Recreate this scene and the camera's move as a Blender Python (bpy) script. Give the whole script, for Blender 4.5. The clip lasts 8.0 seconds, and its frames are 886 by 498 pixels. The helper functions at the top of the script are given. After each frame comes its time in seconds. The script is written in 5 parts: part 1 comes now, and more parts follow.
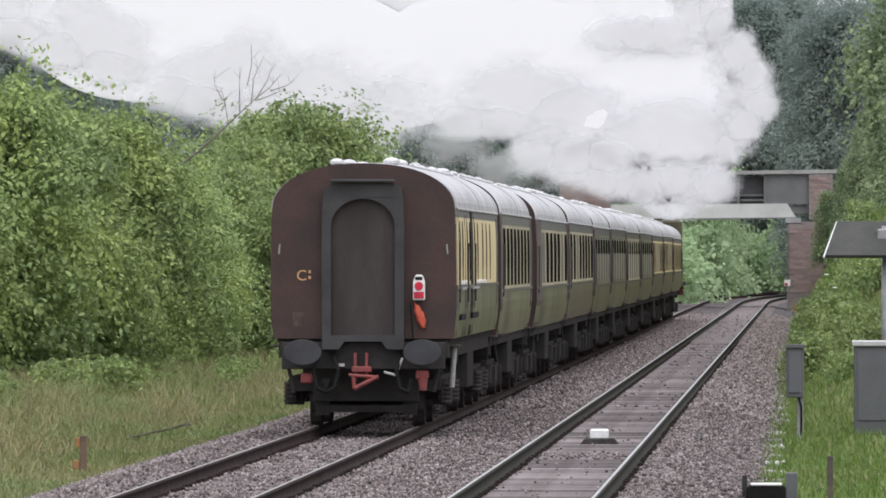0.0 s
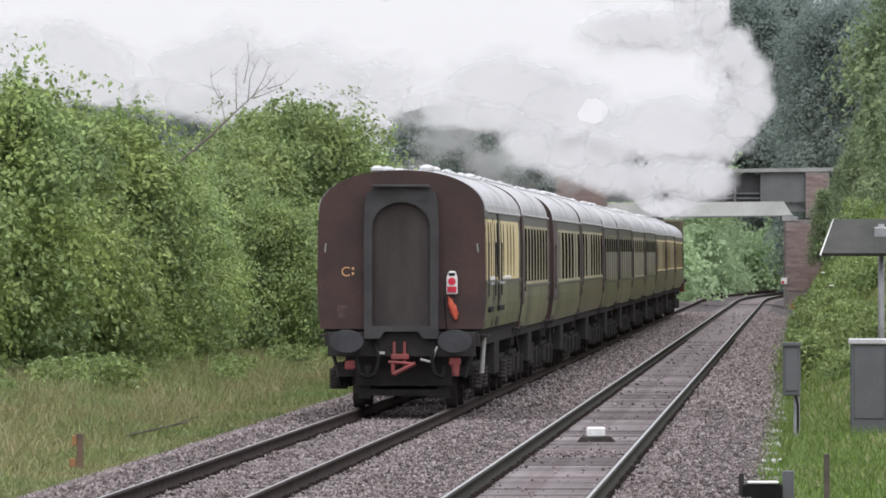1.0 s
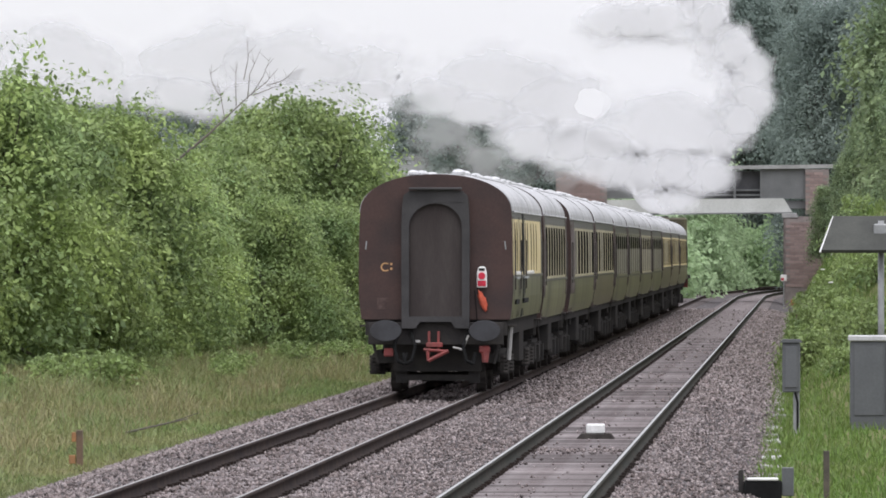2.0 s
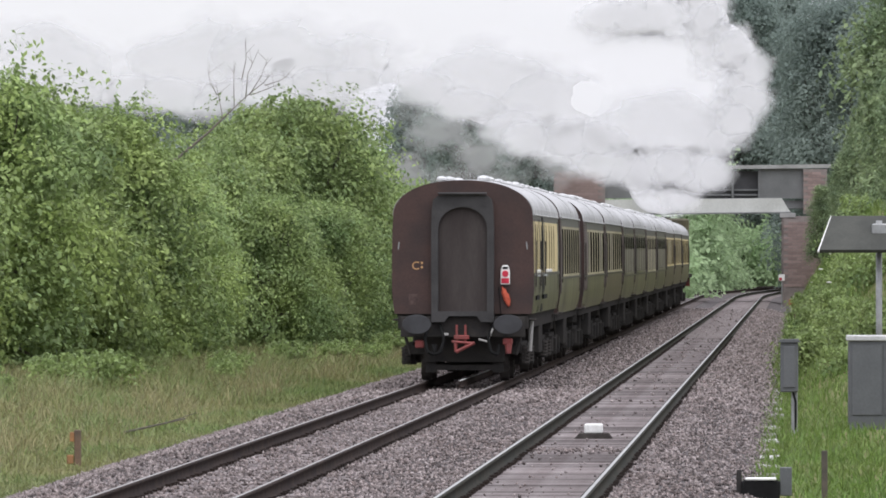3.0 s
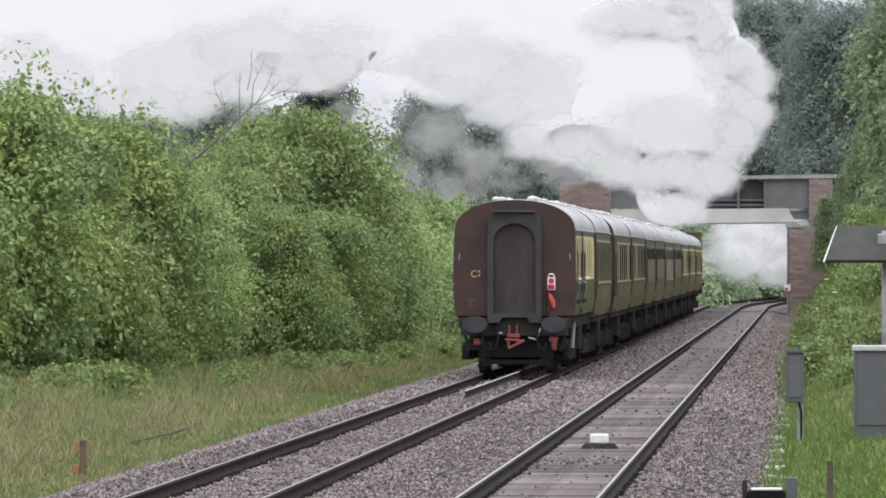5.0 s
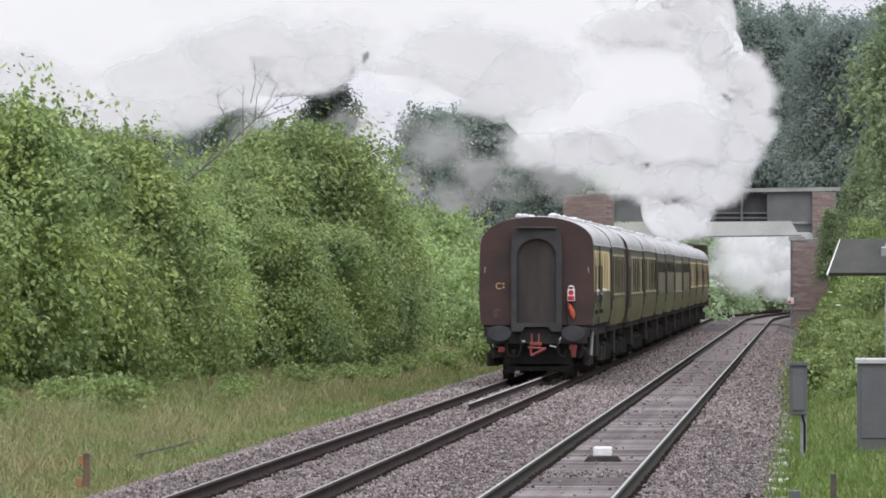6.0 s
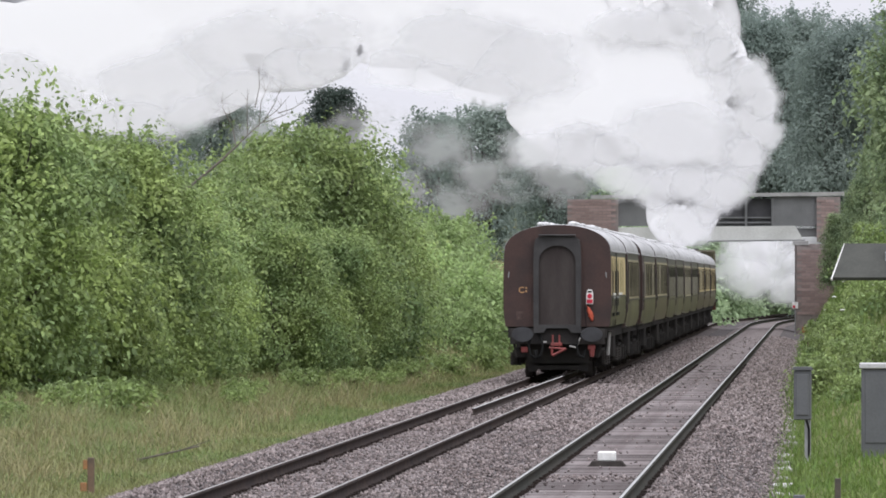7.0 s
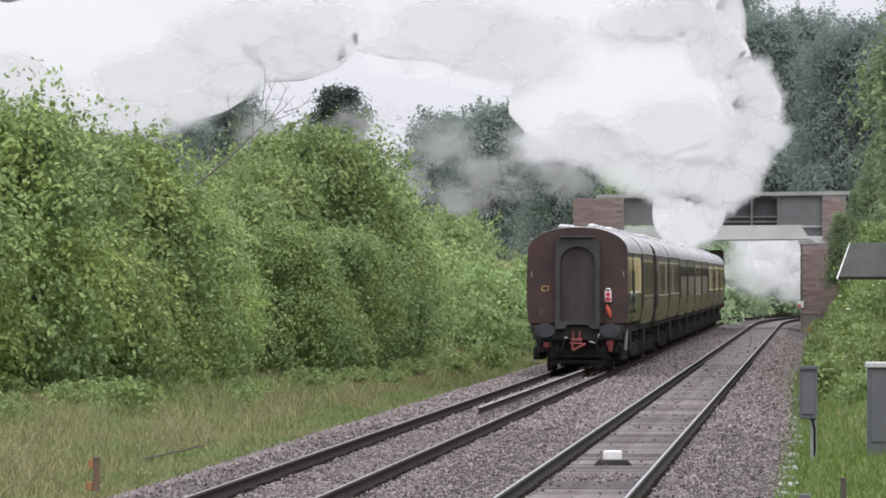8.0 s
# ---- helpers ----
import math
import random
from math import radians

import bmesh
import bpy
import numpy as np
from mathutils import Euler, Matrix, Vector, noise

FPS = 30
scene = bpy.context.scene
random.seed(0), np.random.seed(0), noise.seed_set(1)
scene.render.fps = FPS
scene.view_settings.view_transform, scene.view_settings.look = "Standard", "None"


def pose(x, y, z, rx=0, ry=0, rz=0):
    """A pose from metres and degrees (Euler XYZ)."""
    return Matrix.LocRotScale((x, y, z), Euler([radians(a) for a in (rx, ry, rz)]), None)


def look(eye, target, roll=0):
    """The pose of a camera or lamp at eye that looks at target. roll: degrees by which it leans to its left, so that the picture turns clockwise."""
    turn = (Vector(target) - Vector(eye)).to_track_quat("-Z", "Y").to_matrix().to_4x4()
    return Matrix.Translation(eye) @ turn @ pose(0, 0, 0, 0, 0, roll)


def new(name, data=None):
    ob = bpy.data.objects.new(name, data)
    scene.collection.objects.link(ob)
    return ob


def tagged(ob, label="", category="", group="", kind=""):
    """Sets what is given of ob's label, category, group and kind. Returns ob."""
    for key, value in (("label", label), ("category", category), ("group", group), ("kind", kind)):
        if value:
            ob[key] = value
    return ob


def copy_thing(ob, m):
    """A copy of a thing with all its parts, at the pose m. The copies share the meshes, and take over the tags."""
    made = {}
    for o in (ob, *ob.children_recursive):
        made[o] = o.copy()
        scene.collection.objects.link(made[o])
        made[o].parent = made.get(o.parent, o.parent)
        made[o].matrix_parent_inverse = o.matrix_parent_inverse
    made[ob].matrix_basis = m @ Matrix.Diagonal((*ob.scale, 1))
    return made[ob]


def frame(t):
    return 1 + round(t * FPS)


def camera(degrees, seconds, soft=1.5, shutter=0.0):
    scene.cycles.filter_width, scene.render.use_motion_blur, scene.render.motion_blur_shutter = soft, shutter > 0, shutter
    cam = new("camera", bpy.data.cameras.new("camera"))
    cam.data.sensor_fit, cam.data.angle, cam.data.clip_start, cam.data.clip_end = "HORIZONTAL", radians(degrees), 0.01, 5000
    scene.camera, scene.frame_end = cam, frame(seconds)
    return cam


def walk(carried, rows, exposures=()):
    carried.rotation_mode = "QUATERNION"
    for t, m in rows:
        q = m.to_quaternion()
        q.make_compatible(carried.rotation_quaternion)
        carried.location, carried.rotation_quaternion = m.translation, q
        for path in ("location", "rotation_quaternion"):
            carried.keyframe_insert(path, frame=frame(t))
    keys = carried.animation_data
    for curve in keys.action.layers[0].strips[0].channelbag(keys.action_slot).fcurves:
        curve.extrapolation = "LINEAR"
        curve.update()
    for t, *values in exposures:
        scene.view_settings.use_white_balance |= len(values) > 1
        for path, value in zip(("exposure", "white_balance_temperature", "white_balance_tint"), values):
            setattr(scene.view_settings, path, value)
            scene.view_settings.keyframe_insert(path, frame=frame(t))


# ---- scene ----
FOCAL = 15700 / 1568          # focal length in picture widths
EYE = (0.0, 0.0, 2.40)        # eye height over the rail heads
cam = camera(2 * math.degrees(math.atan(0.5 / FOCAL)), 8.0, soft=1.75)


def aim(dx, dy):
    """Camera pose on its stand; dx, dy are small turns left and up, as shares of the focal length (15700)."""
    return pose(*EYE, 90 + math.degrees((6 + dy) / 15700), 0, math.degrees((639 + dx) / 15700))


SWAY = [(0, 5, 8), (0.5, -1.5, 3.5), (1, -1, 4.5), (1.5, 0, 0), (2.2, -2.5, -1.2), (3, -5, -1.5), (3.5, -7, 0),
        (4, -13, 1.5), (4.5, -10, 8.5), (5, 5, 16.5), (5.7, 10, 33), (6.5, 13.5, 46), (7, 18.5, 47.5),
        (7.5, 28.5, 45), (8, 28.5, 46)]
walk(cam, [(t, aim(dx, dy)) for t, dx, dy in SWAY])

# ---- light: an overcast sky ----
world = bpy.data.worlds.new("overcast_sky")
scene.world = world
world.use_nodes = True
wn, wl = world.node_tree.nodes, world.node_tree.links
wn.clear()
sky = wn.new("ShaderNodeTexSky")
sky.sky_type = "NISHITA"
sky.sun_disc = False
sky.sun_elevation, sky.sun_rotation = radians(68), radians(200)
sky.dust_density = 4
# overcast: three times as bright overhead as at the horizon
co = wn.new("ShaderNodeTexCoord")
sep = wn.new("ShaderNodeSeparateXYZ")
wl.new(co.outputs["Generated"], sep.inputs[0])
climb = wn.new("ShaderNodeMapRange")
climb.inputs[1].default_value, climb.inputs[2].default_value = 0.0, 1.0
climb.inputs[3].default_value, climb.inputs[4].default_value = 1.0, 3.0
wl.new(sep.outputs[2], climb.inputs[0])
veil = wn.new("ShaderNodeVectorMath")
veil.operation = "SCALE"
veil.inputs[0].default_value = (8.55, 8.6, 9.5)
wl.new(climb.outputs[0], veil.inputs["Scale"])
cloud = wn.new("ShaderNodeMix")
cloud.data_type = "RGBA"
cloud.inputs[0].default_value = 0.9
wl.new(sky.outputs[0], cloud.inputs[6])
wl.new(veil.outputs[0], cloud.inputs[7])
back = wn.new("ShaderNodeBackground")
back.inputs[1].default_value = 0.1
wl.new(cloud.outputs[2], back.inputs[0])
wout = wn.new("ShaderNodeOutputWorld")
wl.new(back.outputs[0], wout.inputs[0])

sun = new("sun", bpy.data.lights.new("sun", "SUN"))
sun.data.energy, sun.data.angle, sun.data.color = 1.0, radians(40), (1, 0.97, 0.92)
sun.matrix_world = look((0, 0, 60), (-8, 22, 0))
scene.view_settings.exposure = 0.0

# ---- materials ----
UP = Vector((0, 0, 1))


def material(name, base, rough=0.6, metal=0.0, second=None, scale=8.0, grain=120.0, bump=0.2, spec=0.5, island=0.0,
             objects=0.0, dist=0.01, streak=None):
    """Base colour blended with a second one by large stains, fine grain in colour and relief."""
    m = bpy.data.materials.new(name)
    m.use_nodes = True
    n, l = m.node_tree.nodes, m.node_tree.links
    b = n["Principled BSDF"]
    b.inputs["Roughness"].default_value = rough
    b.inputs["Metallic"].default_value = metal
    b.inputs["Specular IOR Level"].default_value = spec
    co = n.new("ShaderNodeTexCoord")
    vec = co.outputs["Object"]
    if streak:
        mp = n.new("ShaderNodeMapping")
        mp.inputs["Scale"].default_value = streak
        l.new(vec, mp.inputs[0])
        vec = mp.outputs[0]
    big = n.new("ShaderNodeTexNoise")
    big.inputs["Scale"].default_value = scale
    big.inputs["Detail"].default_value = 5
    l.new(vec, big.inputs["Vector"])
    ramp = n.new("ShaderNodeMapRange")
    ramp.inputs[1].default_value, ramp.inputs[2].default_value = 0.38, 0.66
    l.new(big.outputs[0], ramp.inputs[0])
    mix = n.new("ShaderNodeMix")
    mix.data_type = "RGBA"
    l.new(ramp.outputs[0], mix.inputs[0])
    second = second or tuple(c * 0.72 for c in base)
    mix.inputs[6].default_value, mix.inputs[7].default_value = (*base, 1), (*second, 1)
    fine = n.new("ShaderNodeTexNoise")
    fine.inputs["Scale"].default_value = grain
    l.new(vec, fine.inputs["Vector"])
    value = n.new("ShaderNodeMapRange")
    value.inputs[3].default_value, value.inputs[4].default_value = 0.8, 1.2
    l.new(fine.outputs[0], value.inputs[0])
    gain = value.outputs[0]
    for amount, node, out in ((island, "ShaderNodeNewGeometry", "Random Per Island"), (objects, "ShaderNodeObjectInfo", "Random")):
        if amount:
            src = n.new(node)
            r = n.new("ShaderNodeMapRange")
            r.inputs[3].default_value, r.inputs[4].default_value = 1 - amount, 1 + amount
            l.new(src.outputs[out], r.inputs[0])
            mul = n.new("ShaderNodeMath")
            mul.operation = "MULTIPLY"
            l.new(gain, mul.inputs[0])
            l.new(r.outputs[0], mul.inputs[1])
            gain = mul.outputs[0]
    scl = n.new("ShaderNodeVectorMath")
    scl.operation = "SCALE"
    l.new(mix.outputs[2], scl.inputs[0])
    l.new(gain, scl.inputs["Scale"])
    l.new(scl.outputs[0], b.inputs["Base Color"])
    if bump:
        bp = n.new("ShaderNodeBump")
        bp.inputs["Strength"].default_value, bp.inputs["Distance"].default_value = bump, dist
        l.new(fine.outputs[0], bp.inputs["Height"])
        l.new(bp.outputs[0], b.inputs["Normal"])
    return m


def leaf_material(name, base, second, through_light=0.35, scale=0.6, island=0.4, spec=0.25):
    m = material(name, base, rough=0.55, second=second, scale=scale, grain=6.0, bump=0, island=island, objects=0.15, spec=spec)
    n, l = m.node_tree.nodes, m.node_tree.links
    b = n["Principled BSDF"]
    tr = n.new("ShaderNodeBsdfTranslucent")
    src = b.inputs["Base Color"].links[0].from_socket
    l.new(src, tr.inputs[0])
    mx = n.new("ShaderNodeMixShader")
    mx.inputs[0].default_value = through_light
    l.new(b.outputs[0], mx.inputs[1])
    l.new(tr.outputs[0], mx.inputs[2])
    l.new(mx.outputs[0], n["Material Output"].inputs[0])
    return m


def glass_material(name, tint, rough=0.05):
    m = material(name, tint, rough=rough, scale=2, bump=0.0, spec=0.0)
    return m


M = {
    "ballast": material("ballast_bed", (0.115, 0.105, 0.105), 0.9, second=(0.075, 0.066, 0.066), scale=0.9, grain=18, bump=1.0, dist=0.06, spec=0.05),
    "stone": material("ballast_stone", (0.255, 0.224, 0.217), 0.85, second=(0.16, 0.13, 0.122), scale=3.0, grain=40, bump=0.3, island=0.62, spec=0.05),
    "sleeper": material("weathered_concrete", (0.20, 0.18, 0.178), 0.85, second=(0.13, 0.11, 0.108), scale=3, grain=60, bump=0.4, objects=0.42, spec=0.05),
    "rail_side": material("rusty_rail", (0.03, 0.024, 0.022), 0.8, second=(0.05, 0.036, 0.03), scale=3, grain=60, bump=0.3, spec=0.03),
    "rail_green": material("grimy_rail", (0.032, 0.034, 0.028), 0.75, second=(0.05, 0.045, 0.036), scale=2, grain=60, bump=0.3, spec=0.03),
    "rail_top": material("polished_rail_head", (0.34, 0.34, 0.33), 0.42, 0.9, second=(0.24, 0.235, 0.22), scale=2, grain=80, bump=0.05),
    "soil": material("grassy_soil", (0.12, 0.135, 0.06), 0.95, second=(0.16, 0.15, 0.08), scale=0.25, grain=8, bump=0.8, dist=0.1, spec=0.0),
    "grass": leaf_material("grass_blade", (0.15, 0.205, 0.07), (0.235, 0.225, 0.105), 0.3, 0.16),
    "grass_r": leaf_material("fresh_grass_blade", (0.10, 0.17, 0.035), (0.13, 0.17, 0.05), 0.35, 0.3),
    "straw": leaf_material("dry_grass_stalk", (0.28, 0.25, 0.13), (0.22, 0.21, 0.10), 0.3, 0.4),
    "leaf": leaf_material("hazel_leaf", (0.285, 0.365, 0.12), (0.155, 0.225, 0.092), 0.34, 0.45),
    "leaf_b": leaf_material("light_shrub_leaf", (0.275, 0.35, 0.125), (0.155, 0.23, 0.095), 0.34, 0.45),
    "leaf_y": leaf_material("bramble_leaf", (0.29, 0.385, 0.155), (0.23, 0.32, 0.13), 0.45),
    # far trees: blue-grey distance haze is mixed into leaf_d and leaf_f
    "leaf_d": leaf_material("hazed_dark_pine_needle", (0.08, 0.105, 0.085), (0.065, 0.09, 0.075), 0.4, 0.2, 0.2, 0.1),
    "leaf_f": leaf_material("hazed_woodland_leaf", (0.275, 0.33, 0.29), (0.215, 0.27, 0.245), 0.45, 0.12, 0.08, 0.0),
    "leaf_t": leaf_material("ash_leaf", (0.24, 0.305, 0.15), (0.16, 0.225, 0.125), 0.4, 0.5),
    # leaf_p is paled: the mist before the far bank is put into the leaf
    "leaf_p": leaf_material("hazed_bank_leaf", (0.36, 0.47, 0.27), (0.29, 0.40, 0.22), 0.5, 0.3, 0.2, 0.1),
    "bark": material("bark", (0.10, 0.085, 0.065), 0.9, second=(0.06, 0.055, 0.045), scale=6, grain=40, bump=0.6),
    "twig": material("bare_grey_bark", (0.16, 0.14, 0.12), 0.9, scale=6, grain=40, bump=0.4),
    "umber": material("umber_coach_paint", (0.066, 0.040, 0.035), 0.55, second=(0.044, 0.031, 0.029), scale=1.6, grain=30, bump=0.06, spec=0.25),
    # olive in the umber gloss paint: mirrored greenery put into the base colour
    "side": material("umber_paint_olive_reflection", (0.13, 0.12, 0.075), 0.34, second=(0.04, 0.034, 0.029), scale=1.1, grain=10, bump=0.04, streak=(1, 0.75, 0.06), spec=0.12, objects=0.2),
    "side_b": material("brown_gloss_paint", (0.085, 0.064, 0.05), 0.32, second=(0.055, 0.042, 0.036), scale=1.1, grain=10, bump=0.04, streak=(1, 0.6, 0.07), spec=0.15, objects=0.2),
    "scuff": material("worn_umber_patch", (0.105, 0.072, 0.066), 0.7, second=(0.06, 0.04, 0.036), scale=9, grain=60, bump=0.1, spec=0.2),
    "cream": material("cream_coach_paint", (0.62, 0.50, 0.25), 0.4, second=(0.53, 0.42, 0.20), scale=1.0, grain=30, bump=0.04, streak=(1, 1, 0.25)),
    "dull": material("faded_cream_paint", (0.36, 0.32, 0.20), 0.45, second=(0.25, 0.22, 0.15), scale=1.0, grain=30, bump=0.04, spec=0.15, streak=(1, 1.6, 0.2), objects=0.15),
    "cantrail": material("dark_cantrail_paint", (0.062, 0.055, 0.05), 0.4, scale=1, grain=30, bump=0.04, spec=0.2),
    "roof": material("pale_grey_roof_paint", (0.40, 0.40, 0.40), 0.55, second=(0.22, 0.22, 0.22), scale=1.6, grain=20, bump=0.1),
    "vent": material("white_roof_vent_paint", (0.52, 0.52, 0.52), 0.5, second=(0.36, 0.36, 0.36), scale=3, grain=20, bump=0.1),
    "gangway": material("grey_gangway_frame", (0.060, 0.058, 0.058), 0.65, second=(0.043, 0.042, 0.042), scale=2.2, grain=40, bump=0.15, spec=0.2),
    "hatch": material("dusty_gangway_door", (0.043, 0.035, 0.033), 0.7, second=(0.066, 0.057, 0.053), scale=1.5, grain=30, bump=0.1, streak=(1.5, 1, 0.3), spec=0.2),
    # underframe black raised to grey, painting the smoke haze around the train
    "frame": material("hazed_black_underframe", (0.042, 0.040, 0.039), 0.85, second=(0.056, 0.052, 0.048), scale=4, grain=40, bump=0.3, spec=0.0),
    "brake": material("brake_dust_steel", (0.075, 0.068, 0.062), 0.85, second=(0.042, 0.038, 0.036), scale=6, grain=40, bump=0.3, spec=0.0),
    "buffer": material("greasy_buffer_steel", (0.045, 0.046, 0.05), 0.55, 0.2, second=(0.03, 0.03, 0.032), scale=4, grain=50, bump=0.1),
    "red": material("red_painted_steel", (0.24, 0.045, 0.04), 0.55, second=(0.14, 0.04, 0.036), scale=6, grain=50, bump=0.2),
    "orange": material("orange_cloth", (0.55, 0.10, 0.05), 0.8, second=(0.38, 0.07, 0.04), scale=10, grain=90, bump=0.2),
    "white": material("white_paint", (0.78, 0.78, 0.76), 0.5, second=(0.66, 0.66, 0.63), scale=8, grain=60, bump=0.05),
    "lamp_red": material("red_reflector", (0.55, 0.02, 0.05), 0.35, scale=8, grain=60, bump=0.05),
    "black": material("black_rubber", (0.016, 0.016, 0.016), 0.75, scale=8, grain=60, bump=0.1, spec=0.08),
    "pipe": material("pale_grey_hose", (0.42, 0.41, 0.39), 0.6, scale=8, grain=60, bump=0.1),
    "yellow": material("faded_orange_lettering", (0.62, 0.36, 0.16), 0.6, scale=8, grain=60, bump=0.05),
    # darker copy of the parapet colour; the recess's shade is painted in
    "recess": material("shaded_parapet_panel", (0.10, 0.10, 0.105), 0.8, scale=1, grain=20, bump=0.2, spec=0.1),
    "rail_worn": material("dull_rail_head", (0.24, 0.225, 0.21), 0.45, 0.85, scale=2, grain=80, bump=0.05),
    # panes have no gloss; the dark trees they mirror are their base colour
    "pane": glass_material("window_glass_dark_reflection", (0.015, 0.015, 0.015), 0.2),
    # pale panes: the sky's reflection is painted as a flat light colour
    "pale_pane": glass_material("sky_pale_window_glass", (0.20, 0.19, 0.155), 0.12),
    # brick red is paled, with distance haze put into the colour
    "brick": material("hazed_red_brick", (0.34, 0.25, 0.23), 0.9, second=(0.27, 0.215, 0.205), scale=2, grain=40, bump=0.4, objects=0.16, spec=0.1),
    "mortar": material("sooty_mortar", (0.29, 0.25, 0.235), 0.95, scale=2, grain=40, bump=0.4),
    "girder": material("white_painted_girder", (0.62, 0.63, 0.60), 0.6, second=(0.50, 0.51, 0.48), scale=0.8, grain=20, bump=0.1),
    # parapet steel is lightened by the same painted haze
    "parapet": material("hazed_steel_parapet", (0.20, 0.205, 0.205), 0.7, second=(0.155, 0.16, 0.16), scale=1, grain=20, bump=0.2, spec=0.1),
    "coping": material("grey_coping", (0.38, 0.38, 0.37), 0.8, scale=1, grain=20, bump=0.2),
    "cabinet": material("grey_cabinet_steel", (0.105, 0.11, 0.114), 0.5, second=(0.085, 0.09, 0.094), scale=2, grain=30, bump=0.08),
    "galv": material("galvanised_steel", (0.32, 0.33, 0.33), 0.55, 0.4, scale=5, grain=40, bump=0.1),
    "panel": material("grey_panel_back", (0.062, 0.064, 0.056), 0.5, second=(0.045, 0.047, 0.042), scale=2, grain=30, bump=0.08, spec=0.1),
    "wood": material("weathered_post_wood", (0.15, 0.10, 0.065), 0.9, second=(0.09, 0.07, 0.05), scale=6, grain=50, bump=0.4),
    "rusty": material("orange_rusty_plate", (0.36, 0.17, 0.06), 0.8, second=(0.22, 0.12, 0.06), scale=8, grain=50, bump=0.3),
    "concrete": material("pale_concrete", (0.36, 0.355, 0.34), 0.9, second=(0.24, 0.235, 0.22), scale=3, grain=40, bump=0.4, objects=0.2),
    "flower": material("white_umbel", (0.75, 0.75, 0.70), 0.8, scale=8, grain=40, bump=0.1),
}


def steam_material(name, dense=True, start=0.1, full=0.6, most=0.9, ragged=0.5, patch=1.6, tone=0.72):
    """White steam, its relief softened as light scatters in a cloud; it thins towards the rim of its piece in torn shreds."""
    m = bpy.data.materials.new(name)
    m.use_nodes = True
    n, l = m.node_tree.nodes, m.node_tree.links
    n.remove(n["Principled BSDF"])
    dif = n.new("ShaderNodeBsdfDiffuse")
    dif.inputs[0].default_value = (tone, tone, tone * 1.012, 1)
    geo, soft, up = n.new("ShaderNodeNewGeometry"), n.new("ShaderNodeVectorMath"), n.new("ShaderNodeVectorMath")
    soft.operation, soft.inputs["Scale"].default_value = "SCALE", 0.05
    up.operation, up.inputs[1].default_value = "ADD", (0, -1.0, 0.22)
    l.new(geo.outputs["Normal"], soft.inputs[0])
    l.new(soft.outputs[0], up.inputs[0])
    l.new(up.outputs[0], dif.inputs["Normal"])
    if dense:
        l.new(dif.outputs[0], n["Material Output"].inputs[0])
        return m
    co, info = n.new("ShaderNodeTexCoord"), n.new("ShaderNodeObjectInfo")
    flat, far = n.new("ShaderNodeVectorMath"), n.new("ShaderNodeVectorMath")
    flat.operation, flat.inputs[1].default_value = "MULTIPLY", (1, 0, 1)
    far.operation = "LENGTH"
    l.new(co.outputs["Object"], flat.inputs[0])
    l.new(flat.outputs[0], far.inputs[0])
    seed, shift = n.new("ShaderNodeMath"), n.new("ShaderNodeVectorMath")
    seed.operation, seed.inputs[1].default_value = "MULTIPLY", 37.0
    shift.operation = "ADD"
    l.new(info.outputs["Random"], seed.inputs[0])
    l.new(flat.outputs[0], shift.inputs[0])
    l.new(seed.outputs[0], shift.inputs[1])
    ns = n.new("ShaderNodeTexNoise")
    ns.inputs["Scale"].default_value, ns.inputs["Detail"].default_value, ns.inputs["Roughness"].default_value = patch, 4, 0.5
    l.new(shift.outputs[0], ns.inputs["Vector"])
    torn = n.new("ShaderNodeMapRange")
    torn.inputs[1].default_value, torn.inputs[2].default_value = 0.25, 0.75
    torn.inputs[3].default_value, torn.inputs[4].default_value = -ragged, ragged * 0.35
    l.new(ns.outputs[0], torn.inputs[0])
    left = n.new("ShaderNodeMath")
    left.operation, left.inputs[0].default_value = "SUBTRACT", 1.0
    l.new(far.outputs["Value"], left.inputs[1])
    both = n.new("ShaderNodeMath")
    both.operation = "ADD"
    l.new(left.outputs[0], both.inputs[0])
    l.new(torn.outputs[0], both.inputs[1])
    fade = n.new("ShaderNodeMapRange")
    fade.interpolation_type = "SMOOTHSTEP"
    fade.inputs[1].default_value, fade.inputs[2].default_value = start - 0.1, full - 0.1
    fade.inputs[3].default_value, fade.inputs[4].default_value = 0.0, most
    l.new(both.outputs[0], fade.inputs[0])
    tra, mx = n.new("ShaderNodeBsdfTransparent"), n.new("ShaderNodeMixShader")
    l.new(fade.outputs[0], mx.inputs[0])
    l.new(tra.outputs[0], mx.inputs[1])
    l.new(dif.outputs[0], mx.inputs[2])
    l.new(mx.outputs[0], n["Material Output"].inputs[0])
    return m


M["steam"] = steam_material("dense_steam", tone=0.76)
M["skirt"] = steam_material("thinning_steam", False, 0.0, 0.62, 0.62, 0.4, 1.2, 0.79)
M["crest"] = steam_material("boiling_steam", False, 0.0, 0.6, 0.62, 0.38, 1.5, 0.79)
M["wisp"] = steam_material("steam_wisp", False, 0.0, 0.8, 0.42, 0.6, 1.6, 0.8)


# ---- mesh helpers ----
def put(bm, name, mat, parent=None, label="", smooth=False, bevel=0.0):
    me = bpy.data.meshes.new(name)
    if bevel:
        bmesh.ops.bevel(bm, geom=bm.edges[:], offset=bevel, segments=1, affect="EDGES", clamp_overlap=True)
    bm.to_mesh(me)
    bm.free()
    for mt in (mat if isinstance(mat, (list, tuple)) else [mat]):
        me.materials.append(mt)
    if smooth:
        me.shade_smooth()
    ob = new(name, me)
    if parent:
        ob.parent = parent
    if label:
        tagged(ob, label)
    return ob


